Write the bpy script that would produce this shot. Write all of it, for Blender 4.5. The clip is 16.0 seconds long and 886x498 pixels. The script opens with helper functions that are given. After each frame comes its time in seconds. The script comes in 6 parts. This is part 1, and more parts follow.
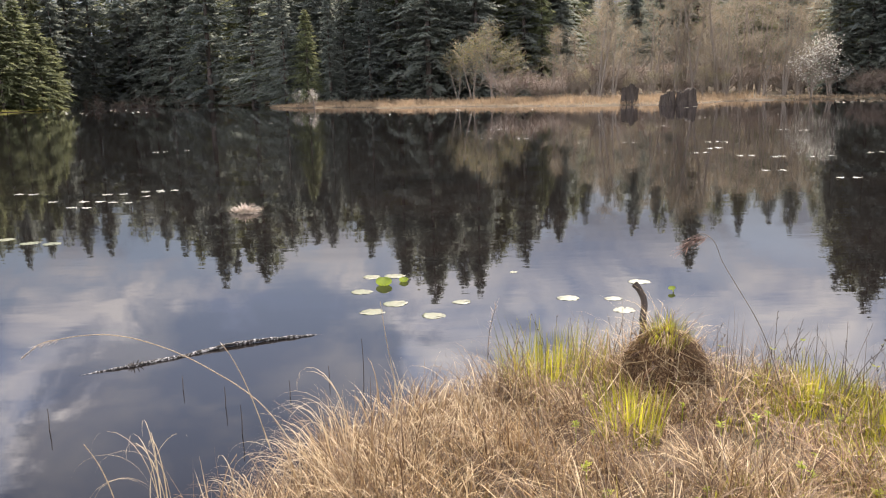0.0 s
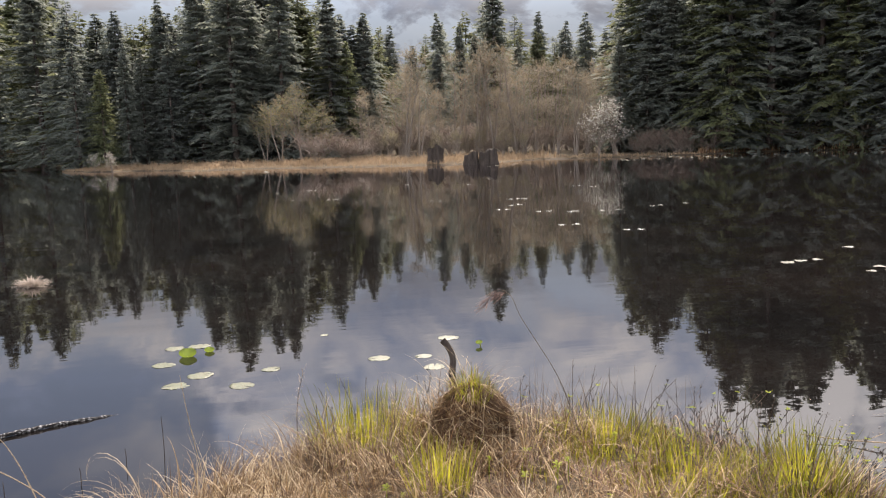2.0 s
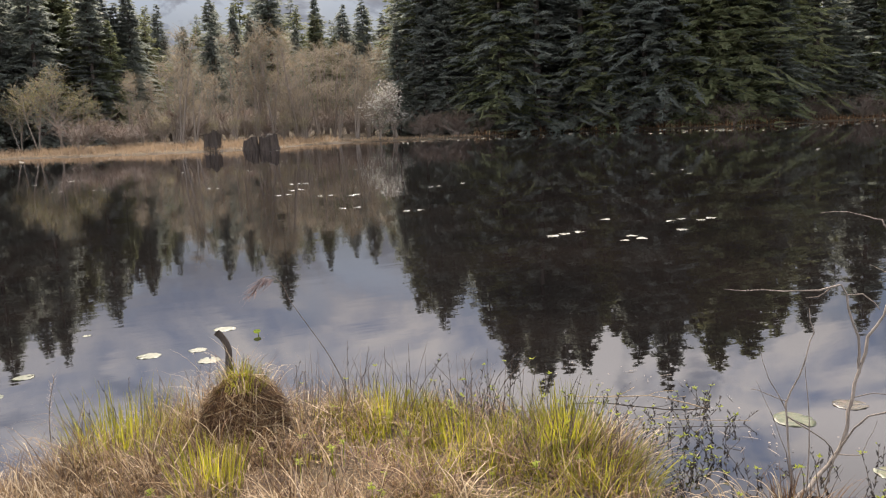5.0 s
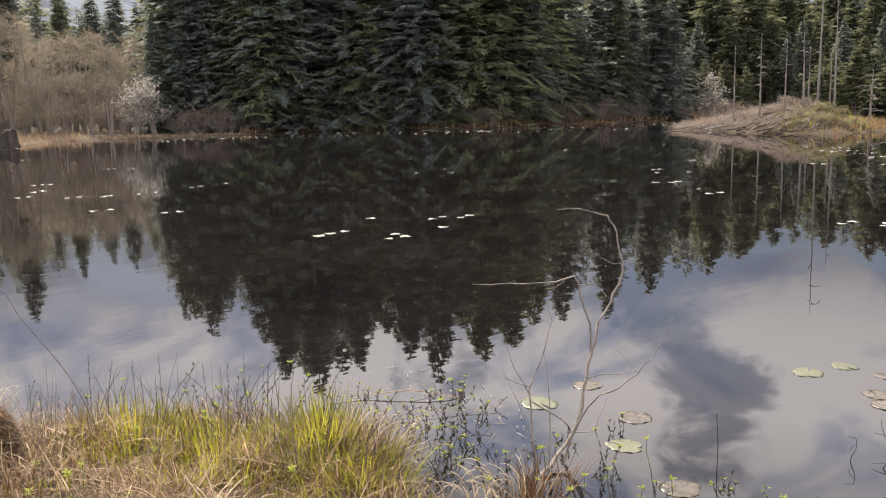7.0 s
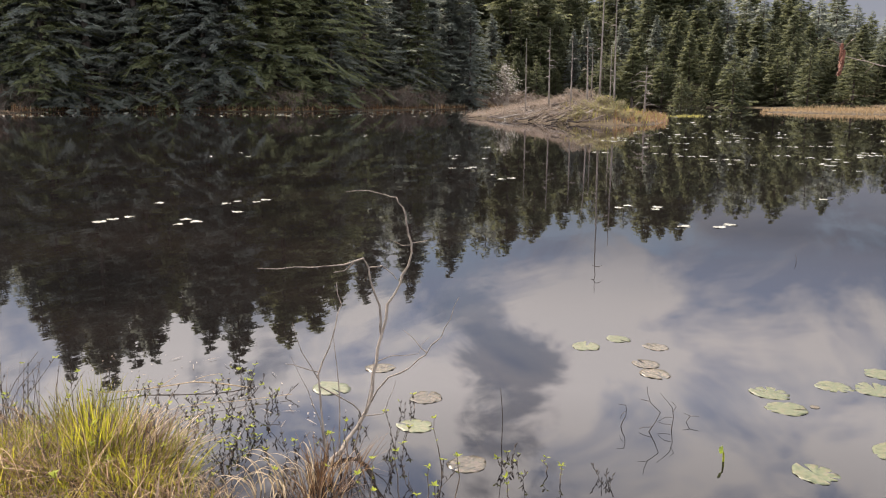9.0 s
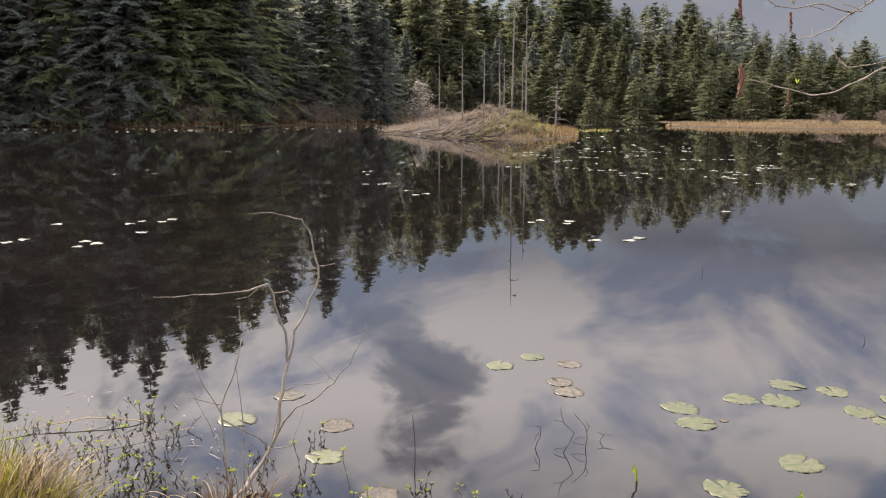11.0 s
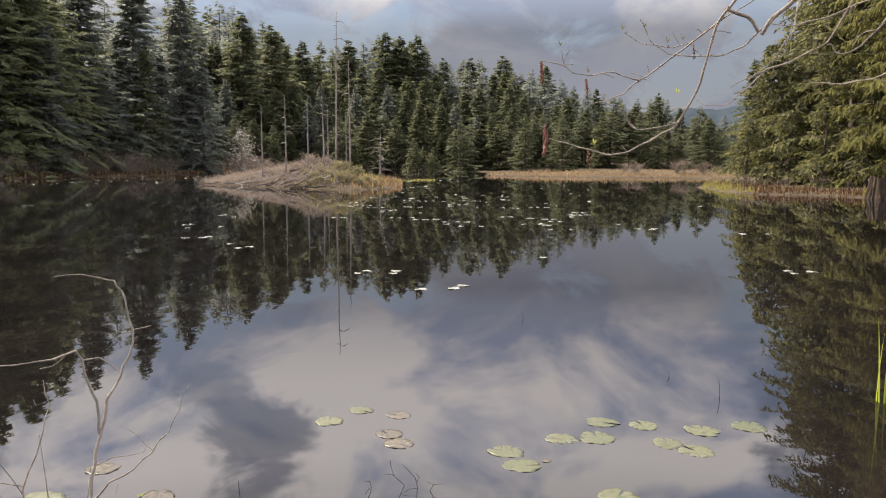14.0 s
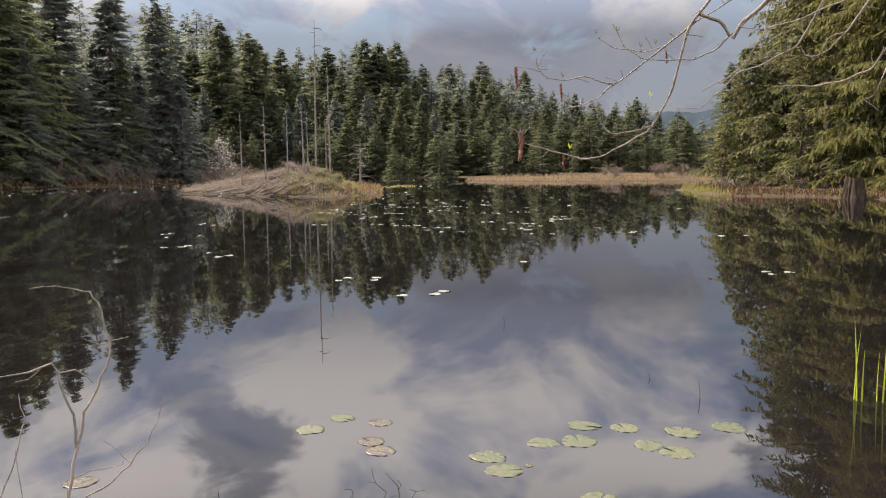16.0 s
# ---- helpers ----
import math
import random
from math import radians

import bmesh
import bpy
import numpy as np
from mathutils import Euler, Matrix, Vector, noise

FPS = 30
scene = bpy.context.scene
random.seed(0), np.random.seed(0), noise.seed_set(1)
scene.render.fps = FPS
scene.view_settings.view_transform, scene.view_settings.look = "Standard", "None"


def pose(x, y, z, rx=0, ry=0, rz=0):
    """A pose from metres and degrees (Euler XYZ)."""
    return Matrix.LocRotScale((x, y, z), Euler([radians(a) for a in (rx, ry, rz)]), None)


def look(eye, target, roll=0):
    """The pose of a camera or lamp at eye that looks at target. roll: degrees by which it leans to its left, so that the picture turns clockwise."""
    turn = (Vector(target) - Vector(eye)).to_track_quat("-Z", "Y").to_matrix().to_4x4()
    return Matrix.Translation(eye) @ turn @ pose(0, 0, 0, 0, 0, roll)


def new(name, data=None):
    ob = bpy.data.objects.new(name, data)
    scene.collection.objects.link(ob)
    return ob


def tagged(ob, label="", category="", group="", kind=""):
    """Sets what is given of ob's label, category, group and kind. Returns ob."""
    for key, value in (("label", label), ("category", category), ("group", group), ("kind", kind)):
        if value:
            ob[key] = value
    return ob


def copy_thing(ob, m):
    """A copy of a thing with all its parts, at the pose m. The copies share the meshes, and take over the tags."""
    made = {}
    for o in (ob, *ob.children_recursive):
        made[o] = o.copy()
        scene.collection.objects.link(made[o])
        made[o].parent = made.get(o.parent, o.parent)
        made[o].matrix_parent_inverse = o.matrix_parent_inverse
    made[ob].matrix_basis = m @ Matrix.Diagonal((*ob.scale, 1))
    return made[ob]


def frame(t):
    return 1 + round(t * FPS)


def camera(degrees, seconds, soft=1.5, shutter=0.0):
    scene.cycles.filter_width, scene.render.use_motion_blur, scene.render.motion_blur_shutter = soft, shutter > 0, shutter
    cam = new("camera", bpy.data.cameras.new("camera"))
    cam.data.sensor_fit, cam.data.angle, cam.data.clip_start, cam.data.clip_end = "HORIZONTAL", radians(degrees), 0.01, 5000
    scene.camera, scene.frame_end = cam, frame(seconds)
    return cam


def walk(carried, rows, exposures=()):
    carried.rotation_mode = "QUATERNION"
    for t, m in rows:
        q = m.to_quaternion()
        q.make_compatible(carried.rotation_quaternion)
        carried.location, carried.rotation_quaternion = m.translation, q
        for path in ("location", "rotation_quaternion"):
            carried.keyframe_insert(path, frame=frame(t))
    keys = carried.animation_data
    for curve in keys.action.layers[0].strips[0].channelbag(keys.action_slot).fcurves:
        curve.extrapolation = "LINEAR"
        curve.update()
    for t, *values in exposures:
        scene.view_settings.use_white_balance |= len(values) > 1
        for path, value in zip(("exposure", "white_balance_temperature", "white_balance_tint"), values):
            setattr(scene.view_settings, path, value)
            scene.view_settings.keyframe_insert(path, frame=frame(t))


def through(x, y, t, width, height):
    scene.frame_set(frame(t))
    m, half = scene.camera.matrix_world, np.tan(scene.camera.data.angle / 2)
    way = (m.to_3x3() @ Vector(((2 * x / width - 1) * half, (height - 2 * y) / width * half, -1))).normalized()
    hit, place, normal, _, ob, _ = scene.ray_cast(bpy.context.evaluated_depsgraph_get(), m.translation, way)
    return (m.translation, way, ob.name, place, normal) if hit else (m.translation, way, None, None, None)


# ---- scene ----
cam = camera(56.11, 16.0, 1.15)
PATH = [
    (0.0, pose(-0.000, 0.000, 1.800, 79.121, 1.448, 0.876)),
    (0.5, pose(-0.008, 0.007, 1.793, 79.886, 1.412, -4.157)),
    (1.0, pose(0.013, 0.012, 1.797, 81.020, 1.586, -8.617)),
    (1.5, pose(0.036, -0.013, 1.824, 82.347, 1.614, -10.740)),
    (2.0, pose(0.060, -0.007, 1.817, 82.853, 1.857, -12.049)),
    (2.5, pose(0.089, 0.013, 1.814, 82.912, 1.937, -13.906)),
    (3.0, pose(0.109, 0.005, 1.817, 83.041, 1.916, -16.637)),
    (5.5, pose(0.194, 0.000, 1.795, 80.883, 2.448, -30.213)),
    (6.0, pose(0.219, -0.019, 1.804, 80.950, 2.372, -34.219)),
    (6.5, pose(0.234, -0.033, 1.806, 80.824, 2.057, -38.181)),
    (7.0, pose(0.253, -0.039, 1.800, 80.643, 1.480, -42.527)),
    (7.5, pose(0.251, -0.052, 1.797, 80.502, 1.141, -46.678)),
    (8.0, pose(0.268, -0.036, 1.774, 79.881, 0.592, -50.645)),
    (8.5, pose(0.312, -0.052, 1.766, 79.589, 0.087, -53.833)),
    (11.0, pose(0.484, -0.025, 1.789, 80.523, -0.158, -61.718)),
    (11.5, pose(0.464, -0.027, 1.794, 81.162, -0.242, -64.579)),
    (12.0, pose(0.430, -0.029, 1.801, 81.966, -0.614, -67.134)),
    (12.5, pose(0.445, -0.038, 1.814, 82.761, -0.411, -69.329)),
    (13.0, pose(0.449, -0.039, 1.822, 83.370, -0.360, -70.949)),
    (13.5, pose(0.466, -0.042, 1.819, 83.673, -0.318, -72.326)),
    (14.0, pose(0.470, -0.052, 1.818, 83.945, -0.076, -73.649)),
    (14.5, pose(0.467, -0.063, 1.820, 84.180, 0.136, -74.704)),
    (15.0, pose(0.474, -0.066, 1.820, 84.207, 0.332, -75.330)),
    (15.5, pose(0.480, -0.065, 1.819, 84.259, 0.452, -75.466)),
    (16.0, pose(0.476, -0.066, 1.819, 84.332, 0.615, -74.994)),
]
walk(cam, PATH, [(0.0, 1.48, 6500, 14.5), (1.5, 1.10, 6500, 14.5), (3.0, 1.16, 6500, 14.5), (5.5, 1.06, 6500, 14.5), (6.5, 1.28, 6520, 14.5), (7.5, 1.18, 6550, 14.5), (8.5, 1.30, 6580, 14.5), (11.0, 1.18, 6600, 14), (13.0, 1.16, 6600, 14), (16.0, 1.12, 6600, 14)])

# ---------------------------------------------------------------- light
SUN_AZ, SUN_EL = 18.0, 49.0          # degrees, clockwise from +y, and up
SUN_DIR = Vector((math.sin(radians(SUN_AZ)) * math.cos(radians(SUN_EL)),
                  math.cos(radians(SUN_AZ)) * math.cos(radians(SUN_EL)), math.sin(radians(SUN_EL))))
sun_data = bpy.data.lights.new("sun", "SUN")
sun_data.energy, sun_data.angle, sun_data.color = 5.0, radians(0.6), (1.0, 0.91, 0.78)
sun = new("sun", sun_data)
sun.matrix_world = look(SUN_DIR * 100, (0, 0, 0))


class Nodes:
    """Small wrapper to write node trees briefly."""

    def __init__(self, tree):
        self.tree = tree
        tree.nodes.clear()

    def add(self, kind, links=None, operation=""):
        node = self.tree.nodes.new(kind)
        if operation:
            node.operation = operation
        for key, value in (links or {}).items():
            if isinstance(value, bpy.types.NodeSocket):
                self.tree.links.new(value, node.inputs[key])
            else:
                node.inputs[key].default_value = value
        return node

    def math(self, op, a, b=0.0, clamp=False):
        node = self.add("ShaderNodeMath", {0: a, 1: b}, op)
        node.use_clamp = clamp
        return node.outputs[0]

    def ramp(self, fac, *stops, interpolation="LINEAR"):
        node = self.add("ShaderNodeValToRGB", {0: fac})
        node.color_ramp.interpolation = interpolation
        while len(node.color_ramp.elements) < len(stops):
            node.color_ramp.elements.new(0.5)
        for e, (p, c) in zip(node.color_ramp.elements, stops):
            e.position = p
            e.color = (*c, 1) if isinstance(c, tuple) else (c, c, c, 1)
        return node.outputs[0]

    def mix(self, fac, a, b, blend="MIX"):
        node = self.add("ShaderNodeMix", {0: fac})
        node.data_type, node.blend_type = "RGBA", blend
        for i, v in ((6, a), (7, b)):
            if isinstance(v, bpy.types.NodeSocket):
                self.tree.links.new(v, node.inputs[i])
            else:
                node.inputs[i].default_value = (*v, 1)
        return node.outputs[2]

    def noise(self, vector, scale, detail=3.0, rough=0.55, distort=0.0):
        return self.add("ShaderNodeTexNoise", {"Vector": vector, "Scale": scale, "Detail": detail, "Roughness": rough, "Distortion": distort}).outputs[0]


def polar_dir(az, el):
    return math.sin(radians(az)) * math.cos(radians(el)), math.cos(radians(az)) * math.cos(radians(el))


def make_world():
    world = bpy.data.worlds.new("sky")
    scene.world = world
    world.use_nodes = True
    n = Nodes(world.node_tree)
    sky = n.add("ShaderNodeTexSky")
    sky.sky_type, sky.sun_disc, sky.dust_density = "NISHITA", False, 1.5
    sky.sun_elevation, sky.sun_rotation = radians(SUN_EL), radians(SUN_AZ)
    way = n.add("ShaderNodeTexCoord").outputs["Generated"]
    sep = n.add("ShaderNodeSeparateXYZ", {0: way})
    up = n.math("MAXIMUM", sep.outputs[2], 0.0)
    flat = n.add("ShaderNodeMapping", {0: way, 3: (1.0, 1.0, 1.7)}).outputs[0]
    moved = n.add("ShaderNodeVectorMath", {0: flat, 1: (CLOUD_SHIFT[0], CLOUD_SHIFT[1], 3.0)}, operation="ADD").outputs[0]
    big = n.noise(moved, 3.4, 2.0, 0.5, 0.3)
    fine = n.noise(moved, 9.0, 9.0, 0.62, 0.5)
    both = n.math("ADD", n.math("MULTIPLY", big, 0.9), n.math("SUBTRACT", n.math("MULTIPLY", fine, 1.15), 0.50))
    # cloud banks and gaps over the lake: bearing, height, half width, gain
    for az, el, half, gain in CLOUD_BANKS:
        dx, dy = polar_dir(az, el)
        spot = n.add("ShaderNodeVectorMath", {0: way, 1: (dx, dy, math.sin(radians(el)))}, "DOT_PRODUCT").outputs["Value"]
        both = n.math("ADD", both, n.math("MULTIPLY", n.ramp(spot, (math.cos(radians(half)), 0.0), (1.0, 1.0), interpolation="EASE"), gain))
    cover = n.ramp(both, (0.38, 0.28), (0.62, 1.0), interpolation="EASE")
    low = n.ramp(up, (0.09, 1.0), (0.25, 0.0), interpolation="EASE")
    cover = n.math("MAXIMUM", cover, n.math("MULTIPLY", low, 0.75))
    # towards the sun the cloud is thinner and brighter
    dot = n.add("ShaderNodeVectorMath", {0: way, 1: tuple(SUN_DIR)}, operation="DOT_PRODUCT").outputs["Value"]
    near = n.ramp(dot, (0.35, 0.0), (1.0, 1.0), interpolation="EASE")
    shade = n.ramp(n.math("ADD", n.noise(moved, 5.0, 5.0, 0.6, 0.5), n.math("MULTIPLY", n.math("SUBTRACT", both, 0.55), 0.17)), (0.40, (0.36, 0.44, 0.60)), (0.58, (1.0, 0.96, 0.91)))
    shade = n.mix(n.math("MULTIPLY", low, 0.9), shade, (0.68, 0.74, 0.87))
    # unseen cloud behind the camera, facing the sun; made overbright to fill shaded tree fronts
    rear_fill = n.ramp(n.math("MULTIPLY", dot, -1.0), (0.0, 0.0), (0.9, 1.0), interpolation="EASE")
    high = n.ramp(up, (0.15, 0.0), (0.42, 1.0))
    lift = n.math("ADD", n.ramp(up, (0.15, 0.42), (0.34, 2.7)), n.math("MULTIPLY", n.math("MULTIPLY", near, high), 0.8))
    lift = n.math("ADD", lift, n.math("MULTIPLY", rear_fill, 8.0))
    clear = n.add("ShaderNodeBackground", {0: sky.outputs[0], 1: 0.05})
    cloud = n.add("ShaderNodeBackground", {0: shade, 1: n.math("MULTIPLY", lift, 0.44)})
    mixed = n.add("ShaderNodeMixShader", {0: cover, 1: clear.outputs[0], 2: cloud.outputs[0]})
    n.add("ShaderNodeOutputWorld", {0: mixed.outputs[0]})


CLOUD_SHIFT = (2.3, 0.7)
CLOUD_BANKS = [(79, 19, 17, 0.44), (68, 16.5, 6, 0.14), (61, 20.5, 3.4, -0.20), (58.5, 18.2, 2.2, -0.13), (64.8, 18.2, 1.9, -0.15), (52, 23, 9, 0.30), (89, 16, 8, 0.14), (81, 30, 7, -0.25), (57, 13, 6, -0.10),
               (76, 9.0, 8, -0.14), (50, 20, 8, 0.16), (36, 17, 8, 0.18), (24, 16, 7, 0.20), (10, 11, 7, 0.20), (15, 20, 7, 0.12), (-17, 14, 7, 0.10), (-30, 19, 5, 0.16), (-16, 22, 15, -0.42)]
make_world()


# ---------------------------------------------------------------- materials
def material(name):
    m = bpy.data.materials.new(name)
    m.use_nodes = True
    return m, Nodes(m.node_tree)


def place(n):
    return n.add("ShaderNodeNewGeometry").outputs["Position"]


def local(n):
    return n.add("ShaderNodeTexCoord").outputs["Object"]


def leaf_material(name, dark, light, through=0.35, tip=None, rough=0.7, spec=0.25, punch=False):
    """Leaves or blades: colour by leaf and by plant, and light that comes through them."""
    m, n = material(name)
    isle = n.add("ShaderNodeNewGeometry").outputs["Random Per Island"]
    plant = n.add("ShaderNodeObjectInfo").outputs["Random"]
    patch = n.noise(place(n), 0.9, 3.0)
    f = n.math("ADD", n.math("MULTIPLY", isle, 0.55), n.math("MULTIPLY", patch, 0.45))
    # harder tone spread: the darkest blades stand in for shade between them
    if punch:
        f = n.ramp(f, (0.34, 0.0), (0.74, 1.0))
    col = n.mix(f, dark, light)
    if tip:
        col = n.mix(n.ramp(isle, (0.76, 0.0), (0.92, 1.0)), col, tip)
    col = n.mix(n.math("MULTIPLY", plant, 0.4), col, tuple(c * k for c, k in zip(dark, (0.75, 0.8, 0.95))))
    bs = n.add("ShaderNodeBsdfPrincipled", {"Base Color": col, "Roughness": rough, "Specular IOR Level": spec})
    tr = n.add("ShaderNodeBsdfTranslucent", {"Color": n.mix(0.35, col, light)})
    mx = n.add("ShaderNodeMixShader", {0: through, 1: bs.outputs[0], 2: tr.outputs[0]})
    n.add("ShaderNodeOutputMaterial", {0: mx.outputs[0]})
    return m


def solid_material(name, stops, scale, stretch=(1, 1, 1), rough=0.8, bump=0.02, detail=6.0, bump_scale=None, spec=0.3):
    """Bark, earth, dead wood: a colour ramp over noise, with relief."""
    m, n = material(name)
    pos = n.add("ShaderNodeMapping", {0: local(n), 3: stretch}).outputs[0]
    a = n.noise(pos, scale, detail, 0.6, 0.4)
    b = n.noise(pos, (bump_scale or scale * 4), 4.0, 0.6)
    f = n.math("ADD", n.math("MULTIPLY", a, 0.65), n.math("MULTIPLY", b, 0.35))
    col = n.ramp(f, *stops)
    bm = n.add("ShaderNodeBump", {"Height": f, "Distance": bump, "Strength": 0.8})
    bs = n.add("ShaderNodeBsdfPrincipled", {"Base Color": col, "Roughness": rough, "Specular IOR Level": spec, "Normal": bm.outputs[0]})
    n.add("ShaderNodeOutputMaterial", {0: bs.outputs[0]})
    return m


def water_material():
    m, n = material("lake_water")
    pos = place(n)
    wide = n.add("ShaderNodeMapping", {0: pos, 2: (0, 0, radians(-35)), 3: (0.35, 1.0, 1.0)}).outputs[0]
    small = n.noise(wide, 7.0, 2.0, 0.5)
    swell = n.noise(wide, 1.5, 2.0, 0.5)
    calm = n.ramp(n.noise(pos, 0.09, 3.0), (0.36, 0.25), (0.64, 1.6))
    h = n.math("ADD", n.math("MULTIPLY", n.math("MULTIPLY", small, calm), 0.0004), n.math("MULTIPLY", swell, 0.0016))
    bump = n.add("ShaderNodeBump", {"Height": h, "Distance": 1.0, "Strength": 1.0})
    murk = n.ramp(n.noise(pos, 0.5, 4.0), (0.3, (0.004, 0.0036, 0.0036)), (0.7, (0.009, 0.0072, 0.0064)))
    base = n.add("ShaderNodeBsdfDiffuse", {"Color": murk})
    gloss = n.add("ShaderNodeBsdfGlossy", {"Color": (0.97, 0.97, 1.0, 1), "Roughness": 0.008, "Normal": bump.outputs[0]})
    fres = n.add("ShaderNodeFresnel", {"IOR": WATER_IOR, "Normal": bump.outputs[0]})
    mx = n.add("ShaderNodeMixShader", {0: fres.outputs[0], 1: base.outputs[0], 2: gloss.outputs[0]})
    n.add("ShaderNodeOutputMaterial", {0: mx.outputs[0]})
    return m


WATER_IOR = 1.333
WATER = water_material()
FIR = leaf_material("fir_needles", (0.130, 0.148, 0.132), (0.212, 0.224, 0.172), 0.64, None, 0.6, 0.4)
CEDAR = leaf_material("cedar_needles", (0.110, 0.132, 0.072), (0.212, 0.216, 0.100), 0.58, None, 0.65, 0.3)
PINE = leaf_material("pine_needles", (0.068, 0.082, 0.052), (0.155, 0.156, 0.070), 0.58, None, 0.65, 0.3)
BOUGH = leaf_material("sunlit_bough_needles", (0.095, 0.100, 0.038), (0.215, 0.200, 0.070), 0.55, None, 0.9, 0.1)
# wide dark-to-light range paints sunlit and shaded sprays into the colour
HEMLOCK = leaf_material("hemlock_sprays", (0.034, 0.042, 0.021), (0.225, 0.215, 0.078), 0.52, None, 0.7, 0.25, punch=True)
PALE_TWIG = leaf_material("pale_dry_brush", (0.15, 0.112, 0.085), (0.34, 0.27, 0.205), 0.3)
OLIVE_BUD = leaf_material("olive_alder_buds", (0.09, 0.085, 0.03), (0.20, 0.18, 0.06), 0.3)
# blue-grey base colour paints distance haze onto the far woods
HAZE_TINTED_WOODS = solid_material("far_wooded_slope", ((0.3, (0.026, 0.036, 0.046)), (0.7, (0.044, 0.058, 0.070))), 0.06, (1, 1, 1), 0.95, 0.02, 6.0, 0.25, 0.05)
BARK = solid_material("conifer_bark", ((0.25, (0.035, 0.027, 0.022)), (0.75, (0.12, 0.095, 0.078))), 3.0, (1, 1, 0.2), 0.9, 0.05)
GREY_WOOD = solid_material("weathered_wood", ((0.25, (0.10, 0.085, 0.07)), (0.75, (0.36, 0.32, 0.28))), 6.0, (1, 1, 0.15), 0.85, 0.02)
STUMP_WOOD = solid_material("old_stump_wood", ((0.30, (0.010, 0.007, 0.005)), (0.50, (0.030, 0.020, 0.012)), (0.75, (0.11, 0.078, 0.045))), 5.0, (1, 1, 0.22), 0.9, 0.06)
DARK_WOOD = solid_material("rotten_wood", ((0.25, (0.012, 0.010, 0.009)), (0.8, (0.085, 0.065, 0.05))), 4.0, (1, 1, 0.25), 0.9, 0.08)
TWIG = solid_material("grey_brown_twigs", ((0.3, (0.085, 0.068, 0.054)), (0.75, (0.28, 0.235, 0.19))), 9.0, (1, 1, 1), 0.8, 0.004)
ALDER_TWIG = leaf_material("bare_alder_twigs", (0.135, 0.106, 0.066), (0.29, 0.236, 0.155), 0.35)
RED_TWIG = leaf_material("reddish_shrub_twigs", (0.095, 0.065, 0.048), (0.21, 0.150, 0.11), 0.2)
BUSH_LEAF = leaf_material("young_bush_leaves", (0.13, 0.125, 0.04), (0.29, 0.26, 0.10), 0.4)
BLOSSOM = leaf_material("pale_blossom", (0.45, 0.42, 0.34), (0.75, 0.72, 0.62), 0.3)
STRAW = leaf_material("dry_straw_grass", (0.055, 0.030, 0.016), (0.35, 0.225, 0.105), 0.26, (0.60, 0.47, 0.29), 0.6, 0.2, punch=True)
BROWN_STRAW = leaf_material("dead_brown_sedge", (0.040, 0.020, 0.011), (0.215, 0.115, 0.048), 0.22, (0.46, 0.33, 0.18), 0.6, 0.2, punch=True)
GREEN_GRASS = leaf_material("fresh_green_grass", (0.095, 0.110, 0.012), (0.41, 0.365, 0.035), 0.55, punch=True)
MARSH = leaf_material("tan_marsh_grass", (0.175, 0.115, 0.070), (0.40, 0.295, 0.185), 0.38)
GOLD_REED = leaf_material("golden_marsh_reed", (0.20, 0.135, 0.075), (0.44, 0.32, 0.175), 0.4)
MOSS_GRASS = leaf_material("yellow_green_marsh_grass", (0.15, 0.145, 0.04), (0.36, 0.32, 0.10), 0.48)
SPROUT = leaf_material("yellow_green_sprouts", (0.18, 0.23, 0.02), (0.42, 0.44, 0.05), 0.5)
THATCH = leaf_material("drooping_sedge_thatch", (0.058, 0.027, 0.013), (0.22, 0.115, 0.050), 0.2, (0.38, 0.28, 0.16), punch=True)
BLEACHED = leaf_material("bleached_sedge", (0.24, 0.19, 0.15), (0.50, 0.43, 0.36), 0.3)
RUSH = leaf_material("dark_rush_stalks", (0.07, 0.055, 0.045), (0.22, 0.17, 0.12), 0.2)


def ground_material():
    m, n = material("bank_and_forest_floor")
    pos = place(n)
    a = n.noise(pos, 0.35, 6.0, 0.6)
    b = n.noise(pos, 6.0, 5.0, 0.65)
    f = n.math("ADD", n.math("MULTIPLY", a, 0.5), n.math("MULTIPLY", b, 0.5))
    col = n.ramp(f, (0.3, (0.030, 0.023, 0.016)), (0.55, (0.075, 0.056, 0.034)), (0.75, (0.10, 0.085, 0.040)))
    bm = n.add("ShaderNodeBump", {"Height": f, "Distance": 0.12, "Strength": 0.8})
    bs = n.add("ShaderNodeBsdfPrincipled", {"Base Color": col, "Roughness": 0.95, "Specular IOR Level": 0.15, "Normal": bm.outputs[0]})
    n.add("ShaderNodeOutputMaterial", {0: bs.outputs[0]})
    return m


GROUND = ground_material()


def pad_material(name, stops, rough):
    m, n = material(name)
    pos = local(n)
    plant = n.add("ShaderNodeObjectInfo").outputs["Random"]
    off = n.add("ShaderNodeVectorMath", {0: pos, 1: n.add("ShaderNodeCombineXYZ", {0: n.math("MULTIPLY", plant, 40.0), 1: 0.0, 2: 0.0}).outputs[0]}, operation="ADD").outputs[0]
    f = n.noise(off, 7.0, 5.0, 0.6, 0.5)
    col = n.mix(n.math("MULTIPLY", plant, 0.45), n.ramp(f, *stops), stops[0][1])
    bm = n.add("ShaderNodeBump", {"Height": n.noise(off, 25.0, 3.0), "Distance": 0.004, "Strength": 0.6})
    bs = n.add("ShaderNodeBsdfPrincipled", {"Base Color": col, "Roughness": rough, "IOR": 1.5, "Specular IOR Level": 0.45, "Normal": bm.outputs[0]})
    n.add("ShaderNodeOutputMaterial", {0: bs.outputs[0]})
    return m


